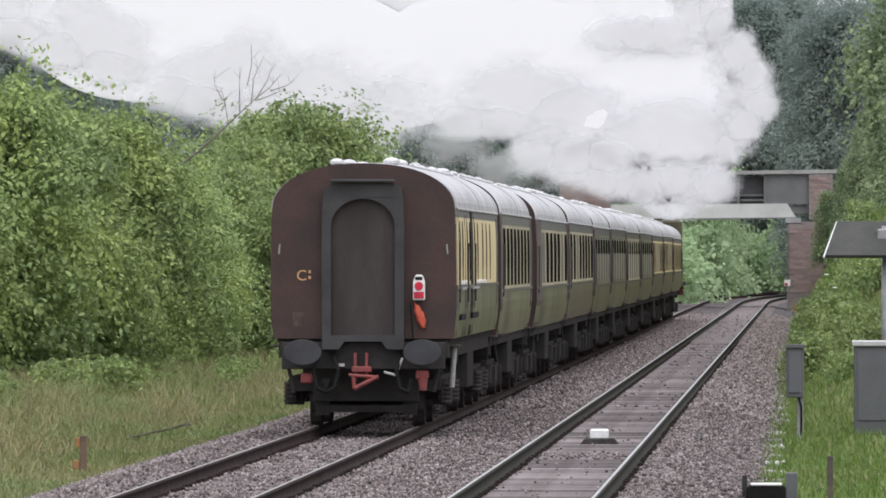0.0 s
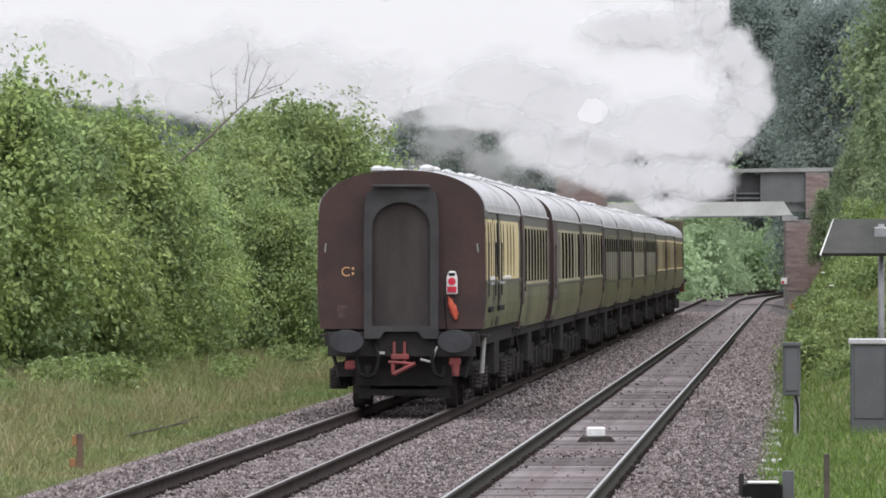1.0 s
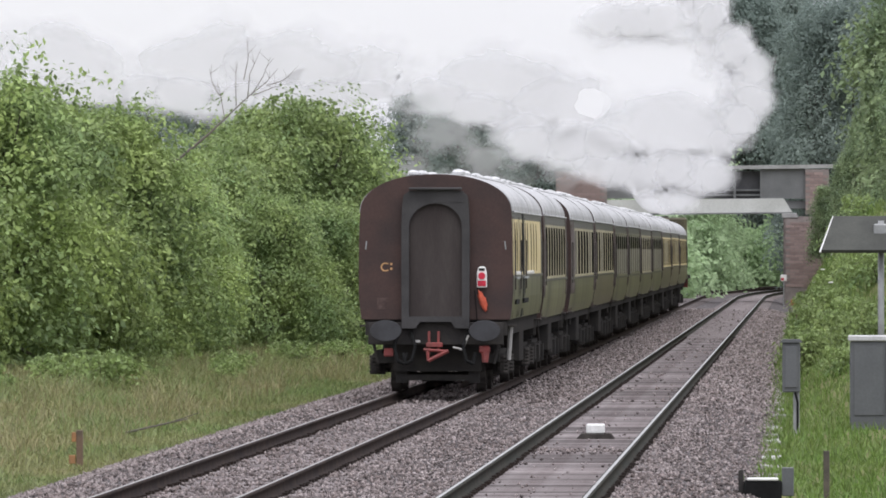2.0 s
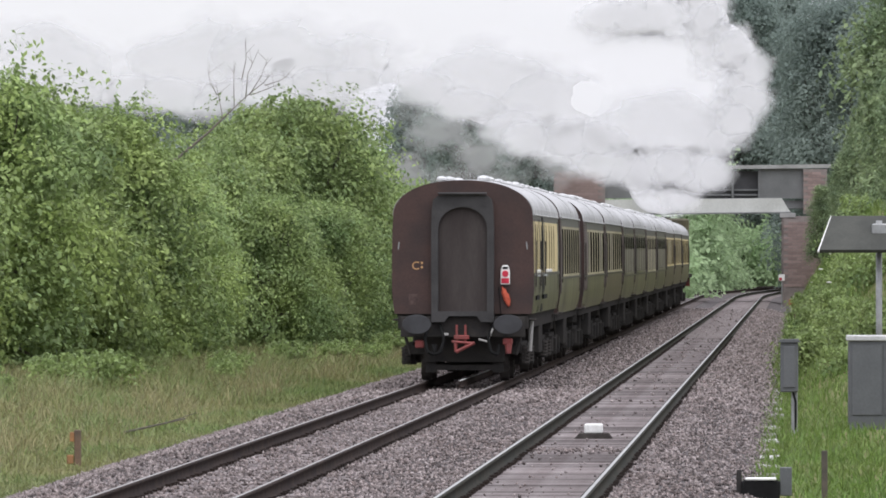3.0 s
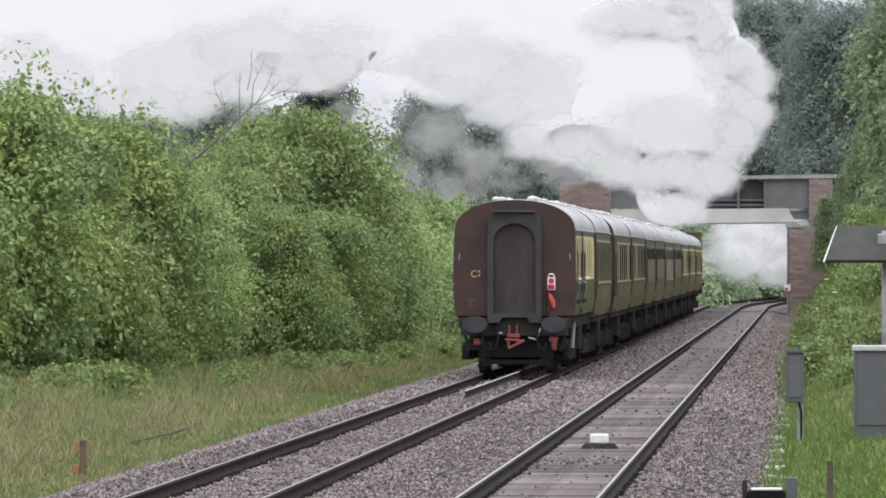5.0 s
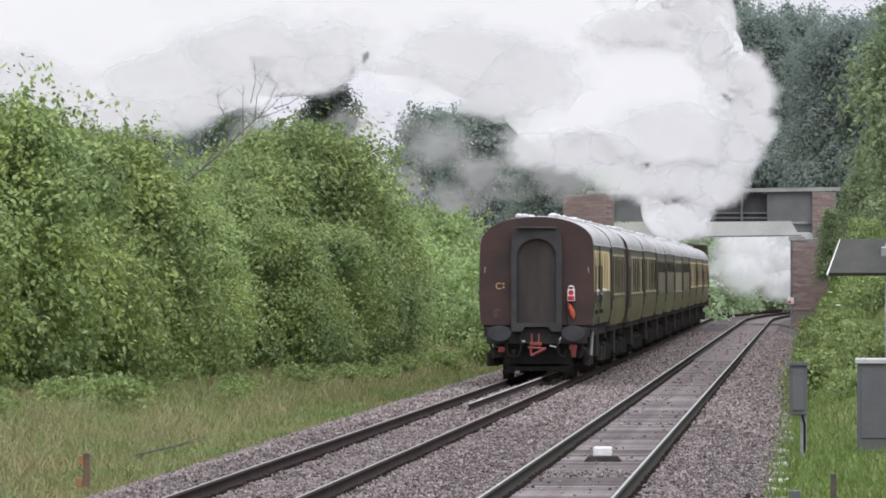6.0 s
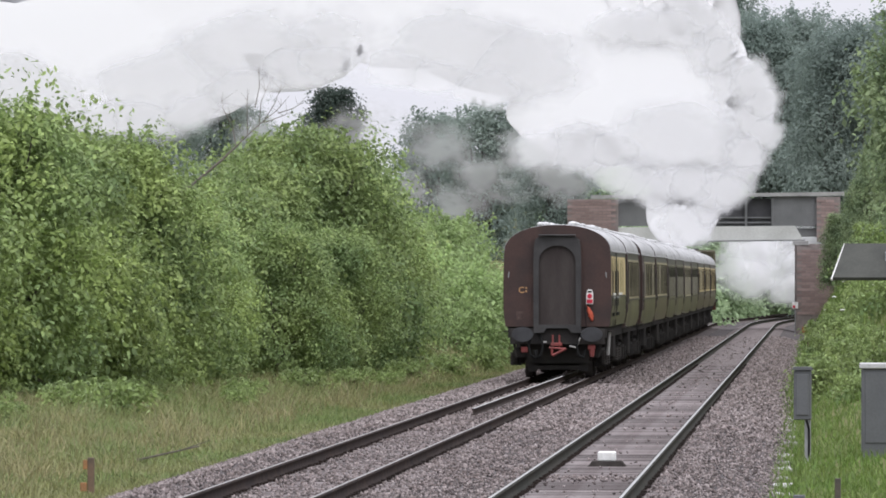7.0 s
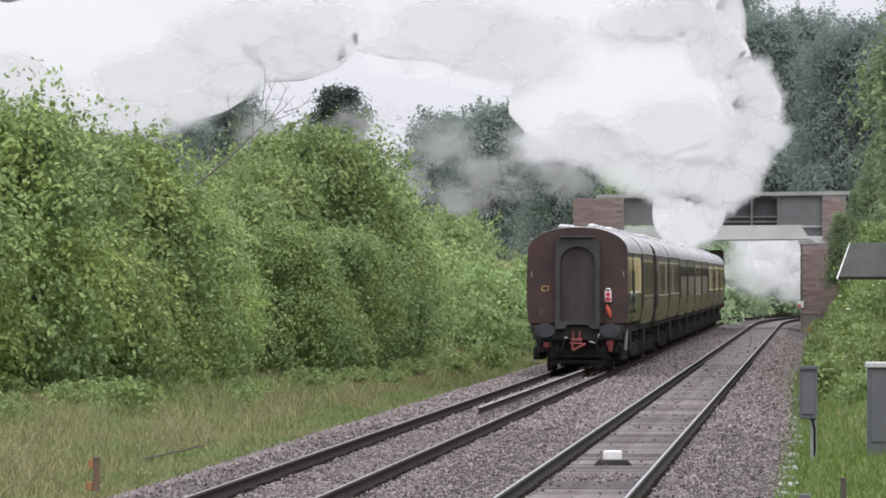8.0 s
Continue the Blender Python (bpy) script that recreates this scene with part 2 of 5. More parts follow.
def part(name, bm, mat, parent, label="", smooth=False, bevel=0.0):
    return put(bm, name, mat, parent, label, smooth, bevel)


def thing(name, label, category, group="", kind="", at=None):
    ob = new(name)
    ob.empty_display_size = 0.2
    if at is not None:
        ob.matrix_basis = at
    return tagged(ob, label, category, group, kind)


def box(x0, x1, y0, y1, z0, z1, bm=None):
    bm = bm or bmesh.new()
    v = [bm.verts.new((x, y, z)) for z in (z0, z1) for y in (y0, y1) for x in (x0, x1)]
    for f in ((0, 2, 3, 1), (4, 5, 7, 6), (0, 1, 5, 4), (2, 6, 7, 3), (0, 4, 6, 2), (1, 3, 7, 5)):
        bm.faces.new([v[i] for i in f])
    return bm


def tube(a, b, r0, r1=None, sides=8, bm=None):
    """A tapered rod from a to b."""
    bm = bm or bmesh.new()
    a, b = Vector(a), Vector(b)
    r1 = r0 if r1 is None else r1
    q = (b - a).to_track_quat("Z", "Y")
    rings = []
    for p, r in ((a, r0), (b, r1)):
        rings.append([bm.verts.new(p + q @ Vector((r * math.cos(k * 2 * math.pi / sides), r * math.sin(k * 2 * math.pi / sides), 0)))
                      for k in range(sides)])
    for k in range(sides):
        bm.faces.new((rings[0][k], rings[0][(k + 1) % sides], rings[1][(k + 1) % sides], rings[1][k]))
    bm.faces.new(rings[0][::-1])
    bm.faces.new(rings[1])
    return bm


def extrude_y(profile, y0, y1, bm=None, caps=True):
    """A closed (x, z) profile, counter-clockwise seen from -y, drawn out along y."""
    bm = bm or bmesh.new()
    a = [bm.verts.new((x, y0, z)) for x, z in profile]
    b = [bm.verts.new((x, y1, z)) for x, z in profile]
    n = len(profile)
    for i in range(n):
        bm.faces.new((a[i], b[i], b[(i + 1) % n], a[(i + 1) % n]))
    if caps:
        bm.faces.new(a)
        bm.faces.new(b[::-1])
    bmesh.ops.recalc_face_normals(bm, faces=bm.faces[:])
    return bm


def mesh_arrays(name, verts, faces, mat):
    """A mesh from numpy arrays; all faces have as many corners."""
    me = bpy.data.meshes.new(name)
    nv, (nf, k) = len(verts), faces.shape
    me.vertices.add(nv)
    me.vertices.foreach_set("co", np.ascontiguousarray(verts, dtype=np.float32).ravel())
    me.loops.add(nf * k)
    me.loops.foreach_set("vertex_index", np.ascontiguousarray(faces, dtype=np.int32).ravel())
    me.polygons.add(nf)
    me.polygons.foreach_set("loop_start", np.arange(0, nf * k, k, dtype=np.int32))
    me.polygons.foreach_set("loop_total", np.full(nf, k, dtype=np.int32))
    me.update(calc_edges=True)
    me.materials.append(mat)
    return me


# ---- the ground ----
RIGHT, LEFT = -2.85, -6.24     # centre lines of the two tracks
BEND, RADIUS = 470.0, 2300.0   # where the line starts to curve, and how sharply


def bend(y):
    """Sideways shift of the line at y."""
    return np.where(np.asarray(y) > BEND, (np.asarray(y) - BEND) ** 2 / (2 * RADIUS), 0.0)


def smooth01(v, a, b):
    s = np.clip((np.asarray(v, dtype=float) - a) / (b - a), 0, 1)
    return s * s * (3 - 2 * s)


def ground_z(x, y):
    """Height of the earth: level cess, rising bank beside the running line, hill behind the bridge."""
    x = np.asarray(x, dtype=float) - bend(np.minimum(y, 800))
    y = np.asarray(y, dtype=float)
    z = np.full(np.broadcast(x, y).shape, -0.58)
    z = z + 0.12 * smooth01(x, -1.2, 0.2) + 0.0 * y
    z = z + smooth01(y, 135, 240) * np.clip(1.75 * (x + 0.35), 0, 4.0) * smooth01(y, 60, 130)
    z = z + 0.25 * smooth01(-x, 11.0, 17.0)
    z = z + smooth01(y, 275, 330) * np.clip(1.1 * (-x - 10.2), 0, 3.6)
    z = z + smooth01(y, 490, 580) * np.clip(0.9 * (-x - 9.0), 0, 4.0)
    z = z + smooth01(y, 480, 620) * (np.clip(0.7 * (x - 3.0), 0, 9.0) + 0.0 * x)
    return z


def ground_sheet():
    xs = np.concatenate([[-3000, -1200, -500, -200, -100, -60], np.arange(-40, -12, 2.0), np.arange(-12, 6, 0.4), np.arange(6, 30, 2.0), [40, 60, 100, 200, 500, 1200, 3000]])
    ys = np.concatenate([[-300, -60, 0, 30], np.arange(60, 340, 4.0), np.arange(340, 700, 10.0), [750, 900, 1200, 2000, 3200, 4600]])
    gx, gy = np.meshgrid(xs, ys)
    gz = ground_z(gx, gy)
    rng = np.random.default_rng(4)
    near = (np.abs(gx) < 40) & (gy < 700) & (gy > 50)
    gz = gz + near * rng.normal(0, 0.03, gx.shape)
    v = np.stack([gx, gy, gz], -1).reshape(-1, 3)
    w = len(xs)
    i = (np.arange(len(ys) - 1)[:, None] * w + np.arange(w - 1)[None, :]).ravel()
    f = np.stack([i, i + 1, i + 1 + w, i + w], 1)
    me = mesh_arrays("ground", v, f, M["soil"])
    me.shade_smooth()
    tagged(new("ground", me), "grassy railway land with banks beside the line", "ground", kind="structure")


ground_sheet()


# ---- the permanent way ----
def trackbed():
    prof = [(-9.7, -0.62), (-8.15, -0.2), (-7.6, -0.21), (-1.5, -0.21), (-1.3, -0.23), (-0.35, -0.5)]
    ys = np.concatenate([np.arange(40, 480, 4.0), np.arange(480, 700, 8.0)])
    v, f = [], []
    for y in ys:
        b = float(bend(y))
        v += [(x + b, y, z) for x, z in prof]
    k = len(prof)
    for j in range(len(ys) - 1):
        for i in range(k - 1):
            a = j * k + i
            f.append((a, a + 1, a + 1 + k, a + k))
    me = mesh_arrays("trackbed", np.array(v), np.array(f), M["ballast"])
    tagged(new("trackbed", me), "grey-brown ballast bed under two running lines", "ballast", kind="structure")


def stones():
    """Loose ballast, thick near, thinning far away."""
    rng = np.random.default_rng(11)
    base = np.array([(1, 1, 1), (1, -1, -1), (-1, 1, -1), (-1, -1, 1)], float) * 0.75
    faces = np.array([(0, 1, 2), (0, 3, 1), (0, 2, 3), (1, 3, 2)])
    n = 190000
    y = 66 + 330 * rng.random(n) ** 2.0
    x = rng.uniform(-9.75, -0.3, n)
    bed = np.interp(x, [-9.7, -8.15, -7.6, -1.55, -1.35, -0.35], [-0.6, -0.19, -0.165, -0.165, -0.2, -0.5])
    on = np.ones(n, bool)
    for c in (RIGHT, LEFT):
        on &= np.abs(np.abs(x - c) - 0.7175) > 0.11
        on &= ~((np.abs(x - c) < 0.62) & (rng.random(n) < (0.975 if c == RIGHT else 0.25)))
    edge = (x < -9.0) & (rng.random(n) < 0.4)
    on &= ~edge
    x, y, bed = x[on], y[on], bed[on]
    # a loose heap across the near line
    hx, hy = rng.uniform(RIGHT - 0.6, RIGHT + 0.62, 260), rng.normal(113.8, 0.7, 260)
    x, y, bed = np.append(x, hx), np.append(y, hy), np.append(bed, np.full(260, -0.16))
    n = len(x)
    size = rng.uniform(0.010, 0.025, n) * (1 + 0.5 * (y > 150))
    q = rng.normal(size=(n, 3, 3))
    q, _ = np.linalg.qr(q)
    shape = base[None] * rng.uniform(0.5, 1.5, (n, 4, 1))
    v = np.einsum("nij,nkj->nki", q, shape) * size[:, None, None]
    v += np.stack([x, y, bed + size * 0.45], -1)[:, None, :]
    f = faces[None] + 4 * np.arange(n)[:, None, None]
    me = mesh_arrays("ballast_stones", v.reshape(-1, 3), f.reshape(-1, 3), M["stone"])
    tagged(new("ballast_stones", me), "loose angular grey and brown ballast stones", "ballast", kind="stuff")


def rail_profile():
    half = [(0.07, -0.159), (0.07, -0.147), (0.012, -0.128), (0.010, -0.05), (0.034, -0.036), (0.036, -0.008), (0.018, 0.0)]
    return half + [(-x, z) for x, z in half[::-1]]


def rail(parent, x0, mat, head):
    prof = rail_profile()
    ys = np.concatenate([np.arange(30, 470, 20.0), np.arange(470, 760, 10.0)])
    v, f, k = [], [], len(prof)
    for y in ys:
        b = float(bend(y))
        v += [(x0 + x + b, y, z) for x, z in prof]
    for j in range(len(ys) - 1):
        for i in range(k):
            a, c = j * k + i, j * k + (i + 1) % k
            f.append((a, c, c + k, a + k))
    me = mesh_arrays("rail", np.array(v), np.array(f), mat)
    me.materials.append(head)
    top = [1 if (i % k) in (6,) else 0 for i in range(len(f))]
    me.polygons.foreach_set("material_index", top)
    ob = new("rail", me)
    ob.parent = parent
    tagged(ob, "rusty steel rail with polished head")


def sleeper_mesh():
    bm = box(-1.25, 1.25, -0.13, 0.13, -0.36, -0.165)
    bmesh.ops.bevel(bm, geom=bm.edges[:], offset=0.02, segments=1, affect="EDGES")
    body = set(bm.faces)
    for s in (-0.7175, 0.7175):
        for d in (-0.085, 0.085):
            box(s + d - 0.03, s + d + 0.03, -0.05, 0.05, -0.17, -0.13, bm)
    for f in bm.faces:
        f.material_index = 0 if f in body else 1
    me = bpy.data.meshes.new("sleeper")
    bm.to_mesh(me)
    bm.free()
    me.materials.append(M["sleeper"])
    me.materials.append(M["rail_side"])
    return me


def track(name, centre, side, head, label):
    t = thing(name, label, "railway track", kind="structure")
    for s in (-0.7175, 0.7175):
        rail(t, centre + s, side, head)
    return t


def sleepers(parent, centre, me):
    for i in range(290):
        y = 76 + 0.65 * i
        ob = new("sleeper", me)
        ob.parent = parent
        ob.matrix_basis = pose(centre + random.uniform(-0.01, 0.01), y, random.uniform(-0.008, 0.008), 0, 0, random.uniform(-0.4, 0.4))
    v, f = [], []
    for i in range(290, 900):
        y = 76 + 0.65 * i
        b = float(bend(y))
        a = len(v)
        v += [(centre + b + x, y + d, z) for z in (-0.36, -0.165) for d in (-0.13, 0.13) for x in (-1.25, 1.25)]
        f += [tuple(a + q for q in c) for c in ((4, 5, 7, 6), (0, 1, 5, 4), (0, 4, 6, 2), (1, 3, 7, 5))]
    me2 = mesh_arrays("far_sleepers", np.array(v), np.array(f), M["sleeper"])
    ob = new("far_sleepers", me2)
    ob.parent = parent
    tagged(ob, kind="stuff")


trackbed()
track_1 = track("track_1", RIGHT, M["rail_green"], M["rail_top"], "empty running line with concrete sleepers in ballast")
track_2 = track("track_2", LEFT, M["rail_side"], M["rail_worn"], "running line under the train with concrete sleepers")
stones()


# ---- growing things ----
def leaves_from(points, normals, size, rng, mat, name, long=1.8, loose=0.4):
    """Folded leaves, one quad each, about the given points."""
    n = len(points)
    d = rng.normal(size=(n, 3))
    nn = normals / (np.linalg.norm(normals, axis=1, keepdims=True) + 1e-9) + loose * rng.normal(size=(n, 3))
    nn /= np.linalg.norm(nn, axis=1, keepdims=True) + 1e-9
    d -= nn * (d * nn).sum(1, keepdims=True)
    d /= np.linalg.norm(d, axis=1, keepdims=True) + 1e-9
    d[:, 2] -= 0.25
    s = np.cross(nn, d)
    L = (size * rng.uniform(0.6, 1.3, n))[:, None]
    w = L / long * 0.5
    a = points
    v = np.stack([a, a + d * L * 0.5 + s * w, a + d * L - nn * L * 0.15, a + d * L * 0.5 - s * w], 1)
    f = np.arange(4 * n).reshape(n, 4)
    return mesh_arrays(name, v.reshape(-1, 3), f, mat)


def crown_points(rng, lobes, n, per=10, spread=0.35, poke=0.2):
    """Twig tufts on the shells of the lobes, with a few shoots that poke out."""
    lobes = np.asarray(lobes, float)
    area = lobes[:, 3] ** 2
    tufts = n // per
    pick = rng.choice(len(lobes), tufts, p=area / area.sum())
    u = rng.normal(size=(tufts, 3))
    u /= np.linalg.norm(u, axis=1, keepdims=True)
    r = lobes[pick, 3] * (0.7 + 0.38 * rng.random(tufts) + poke * np.maximum(0, rng.normal(0, 1, tufts)) ** 2)
    c = lobes[pick, :3] + u * r[:, None] * np.array([1, 1, 0.9])
    face = u + np.array([0, 0, 1.0]) + rng.normal(0, 0.3, (tufts, 3))
    face /= np.linalg.norm(face, axis=1, keepdims=True)
    off = rng.normal(0, spread * 1.35, (tufts * per, 3))
    nrm = np.repeat(face, per, 0)
    off -= 0.75 * nrm * (off * nrm).sum(1, keepdims=True)
    off[:, 2] -= 0.5 * (off[:, 0] ** 2 + off[:, 1] ** 2) / (spread * 2.5)
    p = np.repeat(c, per, 0) + off
    # upright leafy shoots that break the outline
    k, per = max(24, n // 420), 18
    pick = rng.choice(len(lobes), k)
    u = rng.normal(size=(k, 3))
    u[:, 2] = np.abs(u[:, 2]) + 0.6
    u /= np.linalg.norm(u, axis=1, keepdims=True)
    foot = lobes[pick, :3] + u * lobes[pick, 3][:, None] * 0.85
    way = u * 0.5 + np.array([0, 0, 0.6]) + rng.normal(0, 0.15, (k, 3))
    reach = lobes[pick, 3] * rng.uniform(0.2, 0.6, k)
    f = np.tile(np.linspace(0, 1, per), k)
    sp = np.repeat(foot, per, 0) + np.repeat(way * reach[:, None], per, 0) * f[:, None] + rng.normal(0, 0.07, (k * per, 3)) * (1.2 - f)[:, None]
    sn = rng.normal(size=(k * per, 3)) + np.array([0, 0, 0.6])
    return np.concatenate([p, sp]), np.concatenate([nrm, sn])


def limbs(bm, rng, foot, tops, r):
    foot = Vector(foot)
    for t in tops:
        t = Vector(t)
        mid = foot.lerp(t, 0.45) + Vector((rng.normal(0, 0.2), rng.normal(0, 0.2), 0.25))
        tube(foot, mid, r, r * 0.6, 6, bm)
        tube(mid, t, r * 0.6, r * 0.15, 5, bm)


def tree(name, label, height, width, n, leaf, mat, seed, low=0.12, spread=0.35, per=10, depth=None, lobe=0.27, taper=0.5, category="tree", group="", count=40, loose=0.4):
    """A tapered trunk with limbs, and a crown of lobes thick with leaves."""
    rng = np.random.default_rng(seed)
    t = thing(name, label, category, group)
    depth = depth or width
    lobes = []
    for i in range(count):
        h = low + (1 - low) * ((i + 0.5) / count) ** 0.85
        env = math.sqrt(max(0.02, 1 - ((h - 0.45) / 0.62) ** 2)) * (1 - taper * max(0, h - 0.4))
        a = i * 2.399 + rng.normal(0, 0.3)
        rad = env * rng.uniform(0.35, 0.78)
        R = lobe * width * rng.uniform(0.45, 1.25) * (0.55 + 0.45 * env)
        lobes.append((0.5 * width * rad * math.cos(a), 0.5 * depth * rad * math.sin(a), max(R * 0.6, min(h * height, height - R * 0.9)), R))
    bm = bmesh.new()
    tube((0, 0, -0.4), (rng.normal(0, 0.1), rng.normal(0, 0.1), height * 0.55), 0.035 * height ** 0.9, 0.012 * height, 8, bm)
    limbs(bm, rng, (0, 0, height * 0.15), [l[:3] for l in lobes[::3]], 0.014 * height)
    part("trunk", bm, M["bark"], t)
    p, nr = crown_points(rng, lobes, n, per, spread)
    me = leaves_from(p, nr, leaf, rng, mat, "crown", loose=loose)
    c = new("crown", me)
    c.parent = t
    return t


def place(t, x, y, turn=0, size=1.0, sink=0.15):
    t.matrix_basis = pose(x, y, float(ground_z(x, y)) - sink, 0, 0, turn)
    if size != 1.0:
        t.scale = (size, size, size)
    return t


def again(t, x, y, turn, size=1.0, sink=0.15):
    c = copy_thing(t, pose(x, y, float(ground_z(x, y)) - sink, 0, 0, turn))
    c.scale = (size, size, size)
    return c


def vegetation():
    hedge = "shrubs along the fence line"
    a = place(tree("hazel_shrub", "tall bushy hazel with broad light green leaves", 7.2, 6.2, 36000, 0.155, M["leaf"], 1, low=0.02, spread=0.2, per=18, lobe=0.2, count=46, group=hedge, category="shrub"), -17.6, 190, 20, 0.94)
    b = place(tree("willow_shrub", "dense rounded shrub with small green leaves", 7.0, 6.0, 36000, 0.145, M["leaf_b"], 2, low=0.02, spread=0.2, per=18, lobe=0.195, count=48, group=hedge, category="shrub"), -14.9, 262, 60, 1.06)
    for x, y, r, k in ((-19.2, 186, 200, 0.92), (-16.5, 212, 140, 0.86), (-18.6, 204, 300, 0.94), (-21.5, 194, 70, 0.98), (-15.9, 222, 20, 0.66), (-17.9, 226, 260, 0.92), (-16.1, 200, 110, 0.55), (-17.0, 234, 75, 0.78), (-17.3, 198, 330, 0.88)):
        again(a, x, y, r, k)
    for x, y, r, k in ((-17.4, 240, 10, 0.8), (-16.2, 226, 200, 0.7), (-14.2, 274, 150, 0.9), (-16.6, 275, 250, 1.04), (-18.6, 252, 90, 0.82), (-14.6, 240, 45, 0.64), (-13.6, 254, 280, 0.64), (-15.7, 250, 130, 0.9), (-15.4, 285, 30, 1.0), (-16.3, 244, 220, 0.8)):
        again(b, x, y, r, k)
    # low bramble bank beyond the hedge
    c = place(tree("bramble_bush", "low light green bramble thicket on the bank", 2.2, 5.0, 3300, 0.2, M["leaf_y"], 3, low=0.02, spread=0.25, lobe=0.2, taper=0.1, category="bush", group="brambles on the banks"), -12.4, 305, 0)
    for i in range(14):
        again(c, -11.4 - 2.4 * (i % 3) - 0.3 * random.random(), 296 + 9 * (i // 3) + 3 * (i % 3), random.uniform(0, 360), random.uniform(0.7, 1.1), 0.3)
    w = place(tree("weed_clump", "low clump of leafy green weeds in the grass", 1.0, 1.7, 1300, 0.12, M["leaf_b"], 12, low=0.02, spread=0.1, per=8, lobe=0.2, count=16, taper=0.2, category="weeds", group="weed clumps"), -14.0, 176, 0)
    for i in range(5, 24):
        again(w, 0.1 + 0.45 * (i % 4) + 0.3 * random.random(), 150 + 4.2 * i, 61 * i, random.uniform(0.45, 0.95), 0.1)
    for x, y, k in ((-14.9, 178, 0.5), (-13.2, 206, 0.42), (-16.0, 172, 0.4), (-12.0, 232, 0.45), (-11.4, 250, 0.5), (-13.9, 190, 0.3), (-12.6, 220, 0.5), (-11.6, 242, 0.35), (-15.2, 166, 0.35), (-10.9, 266, 0.5), (-10.6, 284, 0.6), (-12.9, 198, 0.35)):
        again(w, x, y, 400 * k, 1.6 * k, 0.1)
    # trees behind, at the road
    d = place(tree("oak_tree", "full green broadleaf tree behind the line, greyed by painted haze", 11.5, 9.0, 20000, 0.27, M["leaf_f"], 4, low=0.1, spread=0.3, per=12, lobe=0.15, count=80, group="far trees"), -17.8, 478, 0, 0.76)
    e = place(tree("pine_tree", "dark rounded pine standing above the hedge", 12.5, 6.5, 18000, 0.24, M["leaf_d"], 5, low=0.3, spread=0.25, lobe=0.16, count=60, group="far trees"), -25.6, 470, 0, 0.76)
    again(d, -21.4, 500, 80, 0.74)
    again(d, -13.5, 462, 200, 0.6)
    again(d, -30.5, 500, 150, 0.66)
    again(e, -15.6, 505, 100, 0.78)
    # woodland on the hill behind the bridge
    f = place(tree("woodland_tree", "tall woodland tree on the hill, greyed by painted haze", 20, 11, 64000, 0.23, M["leaf_f"], 6, low=0.05, spread=0.4, per=30, lobe=0.19, count=54, loose=0.16, group="hill woodland"), 2.0, 590, 0)
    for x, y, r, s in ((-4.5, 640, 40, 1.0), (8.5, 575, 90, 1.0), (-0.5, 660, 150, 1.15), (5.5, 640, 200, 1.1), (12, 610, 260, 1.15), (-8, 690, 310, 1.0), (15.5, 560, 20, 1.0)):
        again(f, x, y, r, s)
    h = place(tree("bank_bush", "green bushes on the far bank of the curve, paled by painted haze", 3.0, 5.0, 5200, 0.24, M["leaf_p"], 9, low=0.02, spread=0.25, per=12, lobe=0.19, taper=0.1, category="bush", group="bushes beyond the bridge"), float(bend(474)) - 9.7, 474, 0)
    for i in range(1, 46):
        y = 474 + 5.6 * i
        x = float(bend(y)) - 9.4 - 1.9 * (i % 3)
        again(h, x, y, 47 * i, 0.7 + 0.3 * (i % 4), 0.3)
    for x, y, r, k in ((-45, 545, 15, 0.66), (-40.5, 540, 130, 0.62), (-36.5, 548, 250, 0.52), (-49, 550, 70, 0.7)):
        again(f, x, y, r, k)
    # trees on the bank beside the line
    g = place(tree("ash_tree", "green broadleaf tree leaning over the grassy bank", 9.5, 5.5, 22000, 0.19, M["leaf_t"], 7, low=0.06, spread=0.24, per=14, lobe=0.15, count=80, taper=0.75, group="trees on the bank"), 3.9, 262, 0)
    for x, y, r, s in ((4.6, 300, 120, 1.05), (3.2, 236, 220, 0.55), (4.0, 345, 300, 0.8), (3.2, 400, 60, 0.6), (1.1, 447, 160, 0.4), (2.9, 214, 40, 0.3), (2.7, 275, 200, 0.42), (2.2, 320, 100, 0.38), (3.4, 190, 10, 0.36), (1.9, 380, 250, 0.36)):
        again(g, x, y, r, s)
    # a dead bough over the hedge
    t = thing("dead_branch", "bare grey dead branch rising out of the shrubs", "branch")
    t.matrix_basis = pose(0.55, 0, 0)
    bm = tube((-17.3, 232, 4.5), (-16.1, 232, 5.5), 0.045, 0.035, 6)
    tube((-16.1, 232, 5.5), (-15.1, 232, 6.45), 0.035, 0.012, 6, bm)
    part("bough", bm, M["twig"], t)
    rng = np.random.default_rng(8)
    for tx, tz, fx, fz in ((-14.75, 7.7, -15.1, 6.4), (-14.3, 7.2, -15.1, 6.45), (-14.2, 6.8, -14.95, 6.5), (-15.4, 7.4, -15.4, 6.2), (-15.9, 6.9, -15.7, 5.9), (-14.5, 7.5, -15.0, 6.5), (-16.1, 7.2, -15.85, 6.5), (-15.1, 8.0, -15.2, 6.9), (-14.0, 7.0, -14.6, 6.75)):
        mid = ((tx + fx) / 2 + rng.normal(0, 0.06), 232 + rng.normal(0, 0.15), (tz + fz) / 2)
        bm = tube((fx, 232, fz), mid, 0.014, 0.01, 5)
        tube(mid, (tx, 232, tz), 0.01, 0.004, 5, bm)
        for k in range(2):
            f = rng.uniform(0.2, 0.8)
            p = Vector(mid).lerp(Vector((tx, 232, tz)), f)
            tube(p, p + Vector((rng.normal(0, 0.2), 0.1, rng.uniform(0.15, 0.4))), 0.007, 0.003, 4, bm)
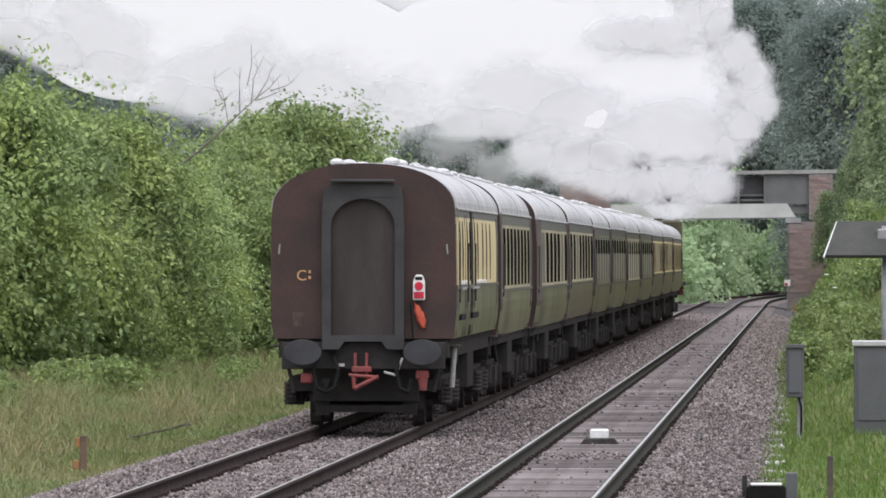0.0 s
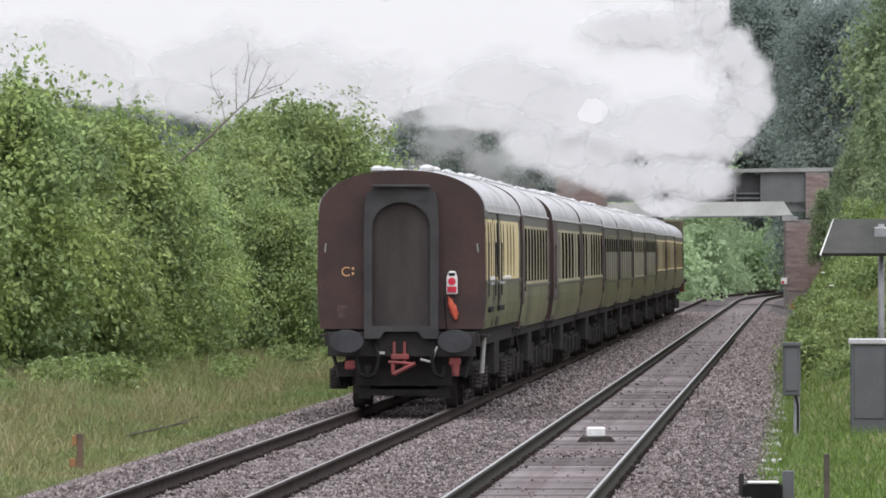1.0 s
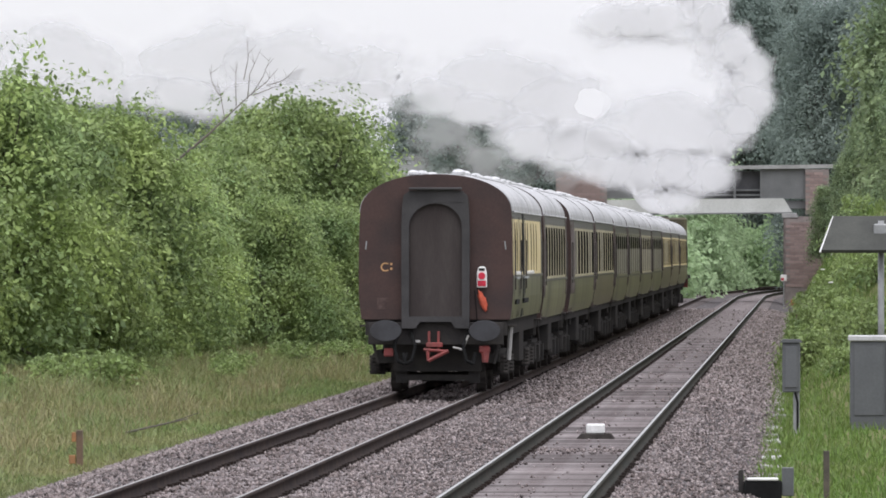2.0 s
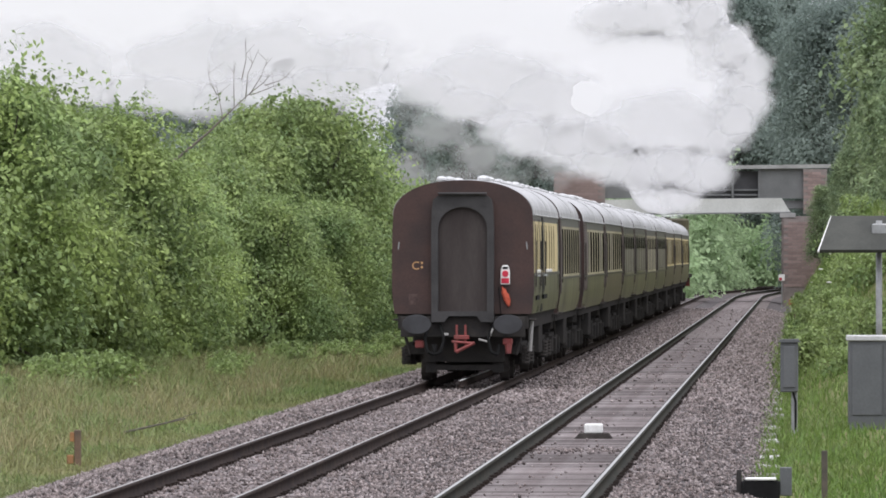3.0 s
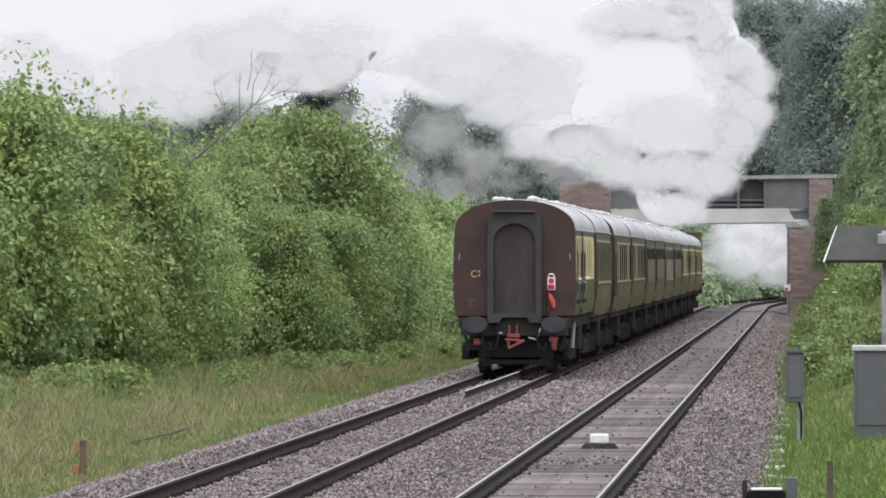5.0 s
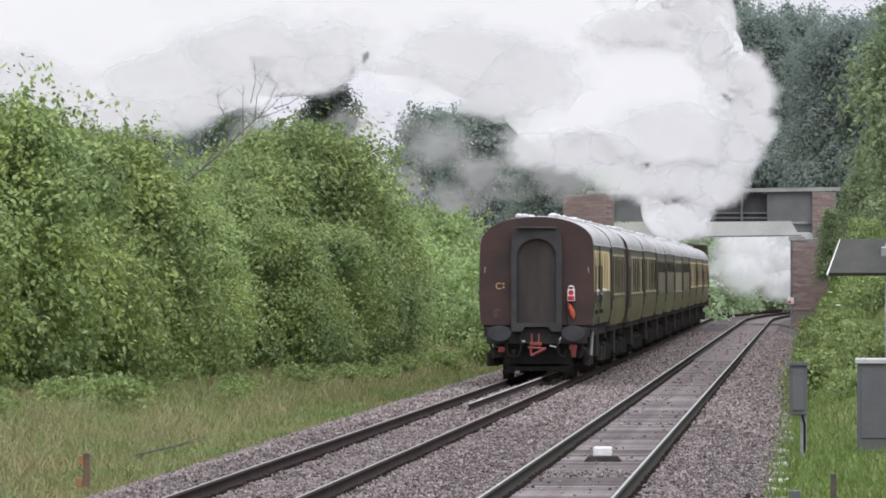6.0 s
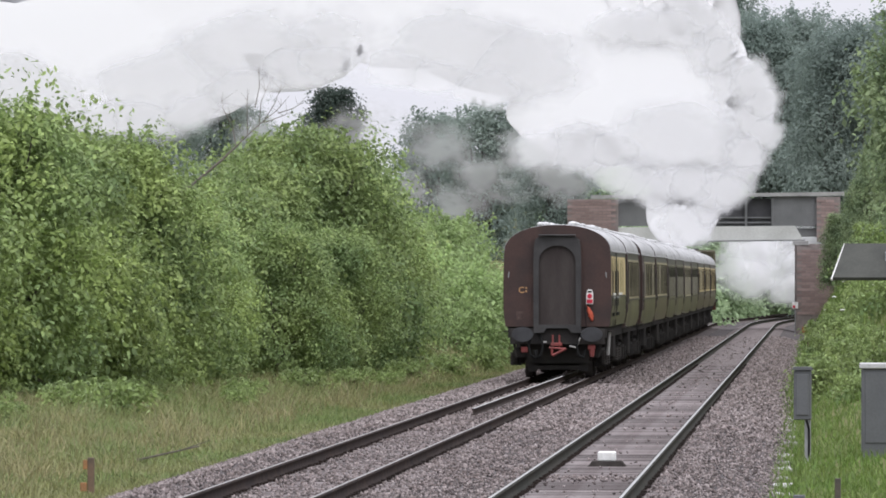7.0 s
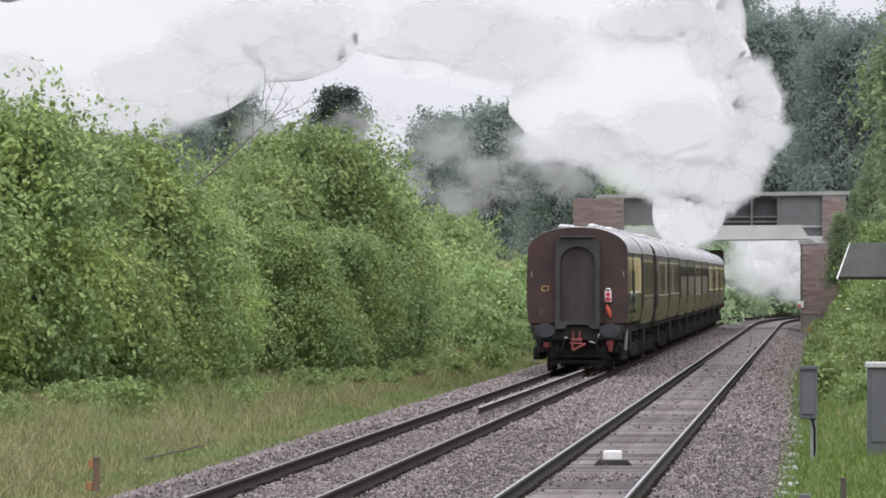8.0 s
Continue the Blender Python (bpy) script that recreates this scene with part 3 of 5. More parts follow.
        part("twig", bm, M["twig"], t)


def grass():
    rng = np.random.default_rng(21)

    def blades(name, x, y, h, mat, label, wide=0.012, droop=0.45):
        n = len(x)
        z = ground_z(x, y) - 0.03
        a = rng.uniform(0, 2 * np.pi, n)
        side = np.stack([np.cos(a), np.sin(a), np.zeros(n)], 1)
        lean = rng.normal(0, droop, (n, 2))
        b = np.stack([x, y, z], 1)
        mid = b + np.stack([lean[:, 0] * h * 0.4, lean[:, 1] * h * 0.4, h * 0.6], 1)
        tip = b + np.stack([lean[:, 0] * h * 1.2, lean[:, 1] * h * 1.2, h * (0.95 - 0.25 * np.abs(lean[:, 0]))], 1)
        w = wide * rng.uniform(0.7, 1.5, n)[:, None]
        v = np.stack([b - side * w, b + side * w, mid + side * w * 0.8, mid - side * w * 0.8, tip], 1)
        k = 5 * np.arange(n)[:, None]
        f = np.concatenate([k + np.array([[0, 1, 2]]), k + np.array([[0, 2, 3]]), k + np.array([[3, 2, 4]])], 0)
        me = mesh_arrays(name, v.reshape(-1, 3), f, mat)
        tagged(new(name, me), label, "grass", kind="stuff")

    n = 120000
    y = 80 + 230 * rng.random(n) ** 1.7
    x = -9.3 - 9.5 * rng.random(n) ** 1.35
    tall = (0.13 + 0.27 * smooth01(-x, 9.6, 13.5)) * (0.85 + 0.35 * np.sin(x * 2.1 + 0.6 * np.sin(y * 0.35)) * np.sin(y * 0.23)) + 0.05
    blades("meadow_grass", x, y, tall * rng.uniform(0.5, 1.4, n), M["grass"], "long green grass beside the ballast", 0.009)
    n = 26000
    y = 105 + 210 * rng.random(n) ** 1.2
    x = -10.6 - 7 * rng.random(n)
    blades("dry_grass", x, y, rng.uniform(0.25, 0.7, n) * (0.55 + 0.45 * np.sin(x * 1.7 + np.sin(y * 0.19)) ** 2), M["straw"], "straw-coloured seeding grass before the shrubs", 0.006, 0.55)
    n = 70000
    y = 72 + 330 * rng.random(n) ** 1.9
    x = -0.62 + 5 * rng.random(n) ** 1.3 + rng.normal(0, 0.12, n)
    clear = ~((y < 104) & (x < 0.05))
    x, y = x[clear], y[clear]
    n = len(x)
    blades("bank_grass", x, y, rng.uniform(0.08, 0.28, n) * (1 + 0.5 * smooth01(y, 140, 240)), M["grass_r"], "fresh green grass on the bank", 0.009)


vegetation()
grass()


# ---- the road bridge ----
BRIDGE = 452.0


def bridge():
    t = thing("road_bridge", "brick road bridge with a white girder over the line", "bridge", kind="structure")
    y0, y1 = BRIDGE, BRIDGE + 7.0
    # girder, with a bottom flange and a splayed end
    bm = extrude_y([(-10.6, 4.32), (-0.55, 4.42), (-0.62, 4.5), (-1.0, 5.12), (-10.6, 5.04)], y0 - 0.02, y0 + 0.3)
    part("girder", bm, M["girder"], t, "white painted steel girder")
    part("flange", extrude_y([(-10.6, 4.25), (-0.5, 4.35), (-0.5, 4.42), (-10.6, 4.32)], y0 - 0.18, y0 + 0.45), M["parapet"], t, "dark bottom flange")
    part("deck", box(-11, 0.4, y0 + 0.3, y1, 4.6, 5.0), M["parapet"], t)
    # parapet: solid plates, and between posts an open panel filled with painted shade
    part("parapet_plate", box(-2.15, 0.1, y0 + 0.1, y0 + 0.22, 5.1, 6.62), M["parapet"], t, "dark steel plate")
    part("parapet_plate", box(-10.0, -5.6, y0 + 0.1, y0 + 0.22, 5.1, 6.5), M["parapet"], t, "dark steel plate")
    part("parapet_plate", box(-5.6, -2.15, y0 + 0.3, y0 + 0.38, 5.1, 6.5), M["recess"], t, "recessed panel painted dark as shade")
    for x in (-5.6, -3.5, -2.15):
        part("post", box(x - 0.06, x + 0.06, y0 + 0.05, y0 + 0.3, 5.1, 6.6), M["parapet"], t, bevel=0.01)
    for z in (5.25, 5.5):
        part("rail_bar", box(-5.6, -2.15, y0 + 0.16, y0 + 0.24, z, z + 0.08), M["parapet"], t)
    part("coping", extrude_y([(-11.4, 6.5), (1.5, 6.66), (1.5, 6.85), (-11.4, 6.68)], y0 - 0.1, y0 + 0.5), M["coping"], t, "pale coping")
    # abutments and pilasters
    pier = part("abutment", box(-1.02, 3.2, y0 - 0.2, y1, -0.8, 4.2), M["mortar"], t, "red brick abutment")
    part("bearing_block", box(-1.1, -0.3, y0 - 0.28, y0 + 0.4, 4.12, 4.36), M["coping"], t, "pale bearing stone", bevel=0.02)
    wing = extrude_y([(-0.9, -0.8), (2.6, -0.8), (2.6, 2.2), (0.9, 3.9), (-0.9, 4.1)], y0 - 1.4, y0 - 0.22)
    wing = part("wing_wall", wing, M["mortar"], t, "sloping brick wing wall")
    east = part("pilaster", box(0.1, 1.3, y0 - 0.12, y0 + 0.7, 4.3, 6.6), M["mortar"], t, "red brick pilaster")
    west = part("pilaster", box(-12.6, -10.0, y0 - 0.12, y0 + 0.7, 3.0, 6.48), M["mortar"], t, "red brick pilaster")
    part("abutment", box(-14.5, -9.6, y0 - 0.2, y1, -0.8, 4.25), M["mortar"], t, "red brick abutment")
    return t, pier, wing, east, west


the_bridge, pier, wing, east_pilaster, west_pilaster = bridge()


def bricks(parent, x0, x1, y, z0, z1, me, keep=lambda x, z: True):
    """Courses of headers and stretchers, a finger proud of the mortar."""
    rows = int((z1 - z0) / 0.15)
    for j in range(rows):
        k = int((x1 - x0) / 0.45)
        for i in range(k + 1):
            x = x0 + 0.225 + 0.45 * i + (0.225 if j % 2 else 0)
            z = z0 + 0.075 + 0.15 * j
            if x + 0.2 < x1 and keep(x, z):
                ob = new("brick", me)
                ob.parent = parent
                ob.matrix_basis = pose(x, y + random.uniform(-0.006, 0.006), z)


# ---- lineside things ----
def post_box():
    t = thing("location_box", "small grey lineside box on a steel post", "equipment box", at=pose(-0.18, 139, 0))
    part("post", box(0.02, 0.12, -0.04, 0.04, -0.5, 0.2), M["galv"], t, "grey steel post", bevel=0.01)
    body = part("body", box(-0.15, 0.13, -0.11, 0.11, 0.2, 0.98), M["cabinet"], t, "grey steel box", bevel=0.015)
    part("door", box(-0.115, 0.085, -0.135, -0.105, 0.27, 0.92), M["cabinet"], body, "recessed grey door", bevel=0.012)
    part("lid", extrude_y([(-0.18, 0.98), (0.16, 0.98), (0.13, 1.03), (-0.15, 1.03)], -0.15, 0.15), M["cabinet"], body)
    bm = tube((0.05, -0.09, 0.2), (0.09, -0.07, 0.05), 0.018, 0.018, 6)
    tube((0.09, -0.07, 0.05), (0.09, -0.05, -0.4), 0.018, 0.018, 6, bm)
    part("cable", bm, M["black"], t, "black cable")


def cabinet():
    t = thing("equipment_cabinet", "grey steel trackside cabinet with a pale lid", "cabinet", at=pose(0.74, 141, 0))
    body = part("body", box(0, 1.1, 0, 0.55, -0.47, 0.98), M["cabinet"], t, bevel=0.02)
    part("lid", box(-0.03, 1.14, -0.05, 0.6, 0.98, 1.07), M["vent"], t, "pale weathered lid", bevel=0.015)
    part("door", box(0.06, 0.54, -0.02, 0.004, -0.2, 0.92), M["cabinet"], body, bevel=0.008)
    part("door", box(0.57, 1.05, -0.02, 0.004, -0.2, 0.92), M["cabinet"], body, bevel=0.008)
    part("plinth", box(-0.06, 0.05, -0.06, 0.6, -0.55, -0.44), M["black"], t, bevel=0.01)


def solar_mast():
    t = thing("panel_mast", "grey mast carrying a tilted dark panel", "mast", at=pose(1.275, 146, -0.04))
    part("pole", tube((0, 0, -0.4), (0, 0, 2.95), 0.055, 0.05, 12), M["galv"], t, "galvanised pole", smooth=True)
    bm = bmesh.new()
    a = [(-0.98, -0.35, 2.42), (0.9, -0.35, 2.42), (0.9, 0.35, 2.98), (-0.78, 0.35, 2.98)]
    lo = [bm.verts.new(p) for p in a]
    hi = [bm.verts.new((p[0], p[1] - 0.03, p[2] + 0.05)) for p in a]
    bm.faces.new(lo[::-1])
    bm.faces.new(hi)
    for i in range(4):
        bm.faces.new((lo[i], lo[(i + 1) % 4], hi[(i + 1) % 4], hi[i]))
    bmesh.ops.recalc_face_normals(bm, faces=bm.faces[:])
    p = part("panel", bm, M["panel"], t, "dark flat panel seen from below")
    bm = tube((-0.8, 0.37, 3.0), (0.9, 0.37, 3.0), 0.03, 0.03, 6)
    tube((-1.0, -0.36, 2.43), (-0.79, 0.36, 2.99), 0.02, 0.02, 6, bm)
    part("rim", bm, M["white"], p, "pale edge frame")
    part("bracket", box(-0.12, 0.35, -0.05, 0.3, 2.72, 2.9), M["galv"], t, bevel=0.02)
    part("panel_beam", box(-0.72, 0.85, 0.02, 0.09, 2.66, 2.7), M["galv"], p)


def small_lineside():
    # track magnet in the four-foot
    t = thing("track_magnet", "white-topped magnet on a dark base between rails", "track magnet", at=pose(RIGHT, 121.8, -0.165))
    part("base", extrude_y([(-0.26, 0), (0.26, 0), (0.2, 0.07), (-0.2, 0.07)], -0.35, 0.35), M["brake"], t, "dark ramped base")
    part("cap", box(-0.125, 0.125, -0.18, 0.18, 0.07, 0.2), M["white"], t, "white painted block", bevel=0.015)
    # a spare rail laid between the running rails
    prof = rail_profile()
    r = thing("spare_rail", "spare steel rail lying between the running rails", "rail", at=pose(-6.2, 161, 0.05, 0, 0, -0.1))
    part("bar", extrude_y([(0.6 * x, z * 0.75) for x, z in prof], 0, 78), M["rail_side"], r, "rusty rail side")
    part("head_face", box(-0.022, 0.022, 0, 78, 0.001, 0.006), M["coping"], r, "pale polished top")
    # wooden stump with two small plates
    t = thing("marker_post", "short wooden post with two small orange boxes", "post", at=pose(-9.87, 120.6, -0.05))
    part("stump", box(-0.03, 0.06, -0.05, 0.05, -0.6, 0.02), M["wood"], t, bevel=0.01)
    part("plate", box(-0.09, -0.03, -0.06, 0.02, -0.14, -0.01), M["rusty"], t, "small orange box", bevel=0.008)
    part("plate", box(-0.13, -0.04, -0.06, 0.02, -0.44, -0.32), M["rusty"], t, "small orange box", bevel=0.008)
    # stakes
    for x, y, h, mat in ((0.26, 100, 0.62, "bark"), (-1.3, 285, 0.42, "rusty")):
        s = thing("stake", "short weathered wooden stake in the grass", "stake", at=pose(x, y, float(ground_z(x, y))))
        part("stick", box(-0.035, 0.035, -0.03, 0.03, -0.2, h), M[mat], s, bevel=0.008)
    # orange sign on a leaning stick
    s = thing("lineside_sign", "small rusty orange sign on a thin leaning post", "sign", at=pose(-0.25, 285, float(ground_z(-0.25, 285)) - 0.15))
    part("stick", tube((0.12, 0, -0.2), (0.0, 0, 1.2), 0.03, 0.025, 6), M["wood"], s)
    part("board", box(-0.16, 0.1, -0.03, 0.0, 1.14, 1.34), M["rusty"], s, "rusty orange board", bevel=0.01)
    # small marker at the foot of the abutment
    s = thing("marker_board", "small white and red marker board on a short post", "sign", at=pose(-0.98, 446, float(ground_z(-0.98, 446))))
    part("stick", box(-0.03, 0.03, -0.03, 0.03, -0.2, 1.5), M["galv"], s, bevel=0.006)
    part("board", box(-0.16, 0.14, -0.06, -0.03, 1.5, 1.82), M["white"], s, "white board", bevel=0.01)
    part("red_face", box(-0.13, 0.0, -0.07, -0.058, 1.53, 1.66), M["lamp_red"], s, "red square")
    # relay stand in the foreground
    s = thing("trackside_stand", "low dark steel stand with two uprights", "equipment stand", at=pose(-0.55, 102.5, -0.42))
    part("upright", box(-0.2, -0.14, -0.05, 0.05, 0, 0.3), M["frame"], s, bevel=0.008)
    part("upright", box(0.3, 0.44, -0.05, 0.05, 0, 0.33), M["cabinet"], s, bevel=0.008)
    part("housing", box(-0.14, 0.3, -0.12, 0.2, -0.12, 0.18), M["black"], s, bevel=0.02)
    part("cover", box(-0.1, 0.26, -0.14, 0.1, 0.18, 0.21), M["white"], s, bevel=0.01)
    # concrete trough lids along the cess
    rng = random.Random(5)
    for i in range(36):
        y = 100 + i * 4.0 * (1 + 0.02 * i)
        for k in range(2):
            if rng.random() < 0.75:
                lid = put(box(-0.14, 0.14, -0.3, 0.3, -0.05, 0.03), "trough_lid", M["concrete"], bevel=0.01)
                x = -0.52 + rng.uniform(-0.08, 0.08)
                lid.matrix_basis = pose(x, y + 0.8 * k, float(ground_z(x, y)) + 0.06, rng.uniform(-4, 4), rng.uniform(-5, 5), rng.uniform(-8, 8))
                tagged(lid, "pale broken concrete cable trough lid", "trough lid", "trough lids")
    # umbels
    for i in range(18):
        x, y = rng.uniform(0.2, 1.6), rng.uniform(190, 330)
        z = float(ground_z(x, y))
        f = thing("cow_parsley", "white umbel flower on a thin green stalk", "flower", "umbels on the bank", at=pose(x, y, z))
        h = rng.uniform(0.5, 0.8)
        part("stalk", tube((0, 0, 0), (0, 0, h), 0.012, 0.008, 5), M["leaf_y"], f)
        bm = bmesh.new()
        bmesh.ops.create_uvsphere(bm, u_segments=8, v_segments=5, radius=0.07, matrix=Matrix.Translation((0, 0, h)) @ Matrix.Diagonal((1, 1, 0.3, 1)))
        part("umbel", bm, M["flower"], f)
    # fallen bough in the grass
    b = thing("fallen_branch", "thin dark fallen branch lying in the grass", "branch", at=pose(-10.1, 140, float(ground_z(-10.1, 140)) + 0.22))
    bm = tube((-0.6, 0, -0.1), (0.3, 1, 0.1), 0.02, 0.012, 5)
    tube((0, 0.4, 0.03), (0.5, 0.6, 0.2), 0.01, 0.005, 5, bm)
    part("stick", bm, M["bark"], b)


post_box()
cabinet()
solar_mast()
small_lineside()


# ---- the train ----
START, SPEED = 124.55, 12.93          # rear end of the last coach at the clip's start, metres a second
ENDS = (124.55, 142.0, 158.6, 180.1, 201.3, 218.4, 237.2, 257.0, 277.3, 298.6, 319.9, 342.6)
HALF = 1.31                           # half a coach's width


def side_x(z):
    """Half width of the body at a height: a slight tumblehome."""
    return HALF - 0.05 * max(0, (1.75 - z) / 0.5) ** 2 - 0.03 * max(0, (z - 2.4) / 0.75) ** 2


def roof_points(inset=0.0, n=28):
    """The roof's arc from eave to eave, through the ridge."""
    pts = []
    for i in range(n + 1):
        a = math.pi * i / n
        x = math.copysign(abs(math.cos(a)) ** 0.9, math.cos(a)) * (side_x(3.08) - inset)
        pts.append((x, 3.08 + (0.64 - inset) * math.sin(a) ** 0.95))
    return pts


def end_outline(z0=1.25):
    zs = [z0, 1.45, 1.7, 2.2, 2.8, 3.08]
    right = [(side_x(z), z) for z in zs]
    return right + roof_points()[1:-1] + [(-x, z) for x, z in right[::-1]]


def domed_roof(y0, y1, dome):
    """A curved roof shell that droops a little towards both ends."""
    outer = [(x * 1.016, z + 0.022) for x, z in roof_points()]
    inner = roof_points(0.05)[::-1]
    bm, rows = bmesh.new(), []
    for y, drop in ((y0, 1.0), (y0 + 0.35, 0.62), (y0 + 0.9, 0.25), (y0 + 1.8, 0.0), (y1 - 1.8, 0.0), (y1 - 0.9, 0.25), (y1 - 0.35, 0.62), (y1, 1.0)):
        d = dome * drop
        rows.append([bm.verts.new((x * (1 - 0.25 * d), y, z - d * (0.4 + 1.0 * (z - 3.08)))) for x, z in outer + inner])
    n = len(rows[0])
    for p, q in zip(rows[:-1], rows[1:]):
        for i in range(n):
            bm.faces.new((p[i], q[i], q[(i + 1) % n], p[(i + 1) % n]))
    bm.faces.new(rows[0])
    bm.faces.new(rows[-1][::-1])
    bmesh.ops.recalc_face_normals(bm, faces=bm.faces[:])
    return bm


def gangway_loops():
    """The corridor frame seen end on: its outer edge and its arched opening, point for point."""
    arch = [(0.45 * math.cos(q), 2.83 + 0.39 * math.sin(q)) for q in np.linspace(0, math.pi, 13)]
    inner = [(0.45, 1.30), (0.45, 2.2)] + arch + [(-0.45, 2.2), (-0.45, 1.30)]
    outer = [(0.575, 1.10), (0.58, 2.2), (0.58, 2.83), (0.575, 3.0), (0.565, 3.2), (0.54, 3.36), (0.44, 3.44), (0.26, 3.45), (0.0, 3.45),
             (-0.26, 3.45), (-0.44, 3.44), (-0.54, 3.36), (-0.565, 3.2), (-0.575, 3.0), (-0.58, 2.83), (-0.58, 2.2), (-0.575, 1.10)]
    return outer, inner


def gangway_frame(y0, y1):
    bm = bmesh.new()
    outer, inner = gangway_loops()
    rows = [[bm.verts.new((x, y, z)) for x, z in loop] for loop, y in ((inner, y1), (inner, y0), (outer, y0), (outer, y1))]
    for p, q in zip(rows[:-1], rows[1:]):
        for i in range(len(p) - 1):
            bm.faces.new((p[i], p[i + 1], q[i + 1], q[i]))
    for e in (0, -1):
        bm.faces.new([r[e] for r in rows])
    bmesh.ops.recalc_face_normals(bm, faces=bm.faces[:])
    return bm


def band(y0, y1, z0, z1, s, thick=0.03, out=0.0):
    """A strip of the body side between two heights, following its curve; s is -1 or 1."""
    zs = np.linspace(z0, z1, 5)
    prof = [(s * (side_x(z) + out), z) for z in zs] + [(s * (side_x(z) + out - thick), z) for z in zs[::-1]]
    return extrude_y(prof, y0, y1)


def ring(y0, y1, z0, z1, s, wide, out):
    """A thin window frame standing a little proud of the side."""
    bm = bmesh.new()
    rows = []
    for dy, dz, o in ((0, 0, -0.01), (0, 0, out), (wide, wide, out), (wide, wide, -0.01)):
        rows.append([bm.verts.new((s * (side_x(z) + o), y, z)) for y, z in ((y0 + dy, z0 + dz), (y1 - dy, z0 + dz), (y1 - dy, z1 - dz), (y0 + dy, z1 - dz))])
    for p, q in zip(rows[:-1], rows[1:]):
        for i in range(4):
            bm.faces.new((p[i], p[(i + 1) % 4], q[(i + 1) % 4], q[i]))
    bmesh.ops.recalc_face_normals(bm, faces=bm.faces[:])
    return bm


def bogie(parent, y, detail=True):
    b = part("bogie_frame", bmesh.new(), M["frame"], parent, "black pressed steel bogie")
    bm = bmesh.new()
    for s in (-1, 1):
        box(s * 1.0 - 0.05, s * 1.0 + 0.05, y - 1.85, y + 1.85, 0.52, 0.72, bm)
        box(s * 1.03 - 0.1, s * 1.03 + 0.1, y - 0.45, y + 0.45, 0.32, 0.62, bm)
        for k in (-1.3, 1.3):
            box(s * 0.62 - 0.1, s * 0.62 + 0.1, y + k * 1.42 - 0.05, y + k * 1.42 + 0.05, 0.16, 0.6, bm)
            box(s * 1.05 - 0.13, s * 1.05 + 0.13, y + k - 0.17, y + k + 0.17, 0.3, 0.62, bm)
            for d in (-0.3, 0.3):
                tube((s * 1.06, y + k + d, 0.36), (s * 1.06, y + k + d, 0.66), 0.07, 0.07, 8, bm)
    for k in (-1.85, 1.85):
        box(-1.0, 1.0, y + k - 0.06, y + k + 0.06, 0.5, 0.66, bm)
    box(-1.0, 1.0, y - 0.2, y + 0.2, 0.5, 0.9, bm)
    for k in (-1.86, -0.62, 0.62, 1.86):
        box(-0.62, 0.66, y + k - 0.05, y + k + 0.05, 0.2, 0.3, bm)
        box(-0.5, 0.5, y + k - 0.03, y + k + 0.03, 0.36, 0.5, bm)
    bm.to_mesh(b.data)
    bm.free()
    for s in (-1, 1) if detail else ():
        for k in (-1.3, 1.3):
            for d in (-0.3, 0.3):
                bm = bmesh.new()
                for q in range(5):
                    tube((s * 1.09, y + k + d, 0.34 + 0.062 * q), (s * 1.09, y + k + d, 0.372 + 0.062 * q), 0.095, 0.095, 10, bm)
                part("coil_spring", bm, M["brake"], b, "dusty coil spring")
    sets = []
    for k in (-1.3, 1.3):
        bm = tube((-0.95, 0, 0), (0.95, 0, 0), 0.08, 0.08, 8)
        for s in (-1, 1):
            tube((s * 0.68, 0, 0), (s * 0.81, 0, 0), 0.455, 0.45, 24, bm)
            tube((s * 0.65, 0, 0), (s * 0.68, 0, 0), 0.48, 0.48, 24, bm)
            for q in range(4):
                a = q * math.pi / 2
                tube((s * 0.815, 0.3 * math.cos(a), 0.3 * math.sin(a)), (s * 0.83, 0.3 * math.cos(a), 0.3 * math.sin(a)), 0.05, 0.05, 6, bm)
        w = part("wheelset", bm, M["brake"], parent, "brake-dusted steel wheelset")
        w.matrix_basis = pose(0, y + k, 0.457)
        sets.append(w)
    return sets


def vent(x, y, z, size):
    bm = tube((x, y, z - 0.06), (x, y, z + 0.03), 0.05, 0.05, 8)
    bmesh.ops.create_uvsphere(bm, u_segments=8, v_segments=5, radius=0.1 * size, matrix=Matrix.Translation((x, y, z + 0.03)) @ Matrix.Diagonal((1.1, 2.2, 0.62, 1)))
    return bm


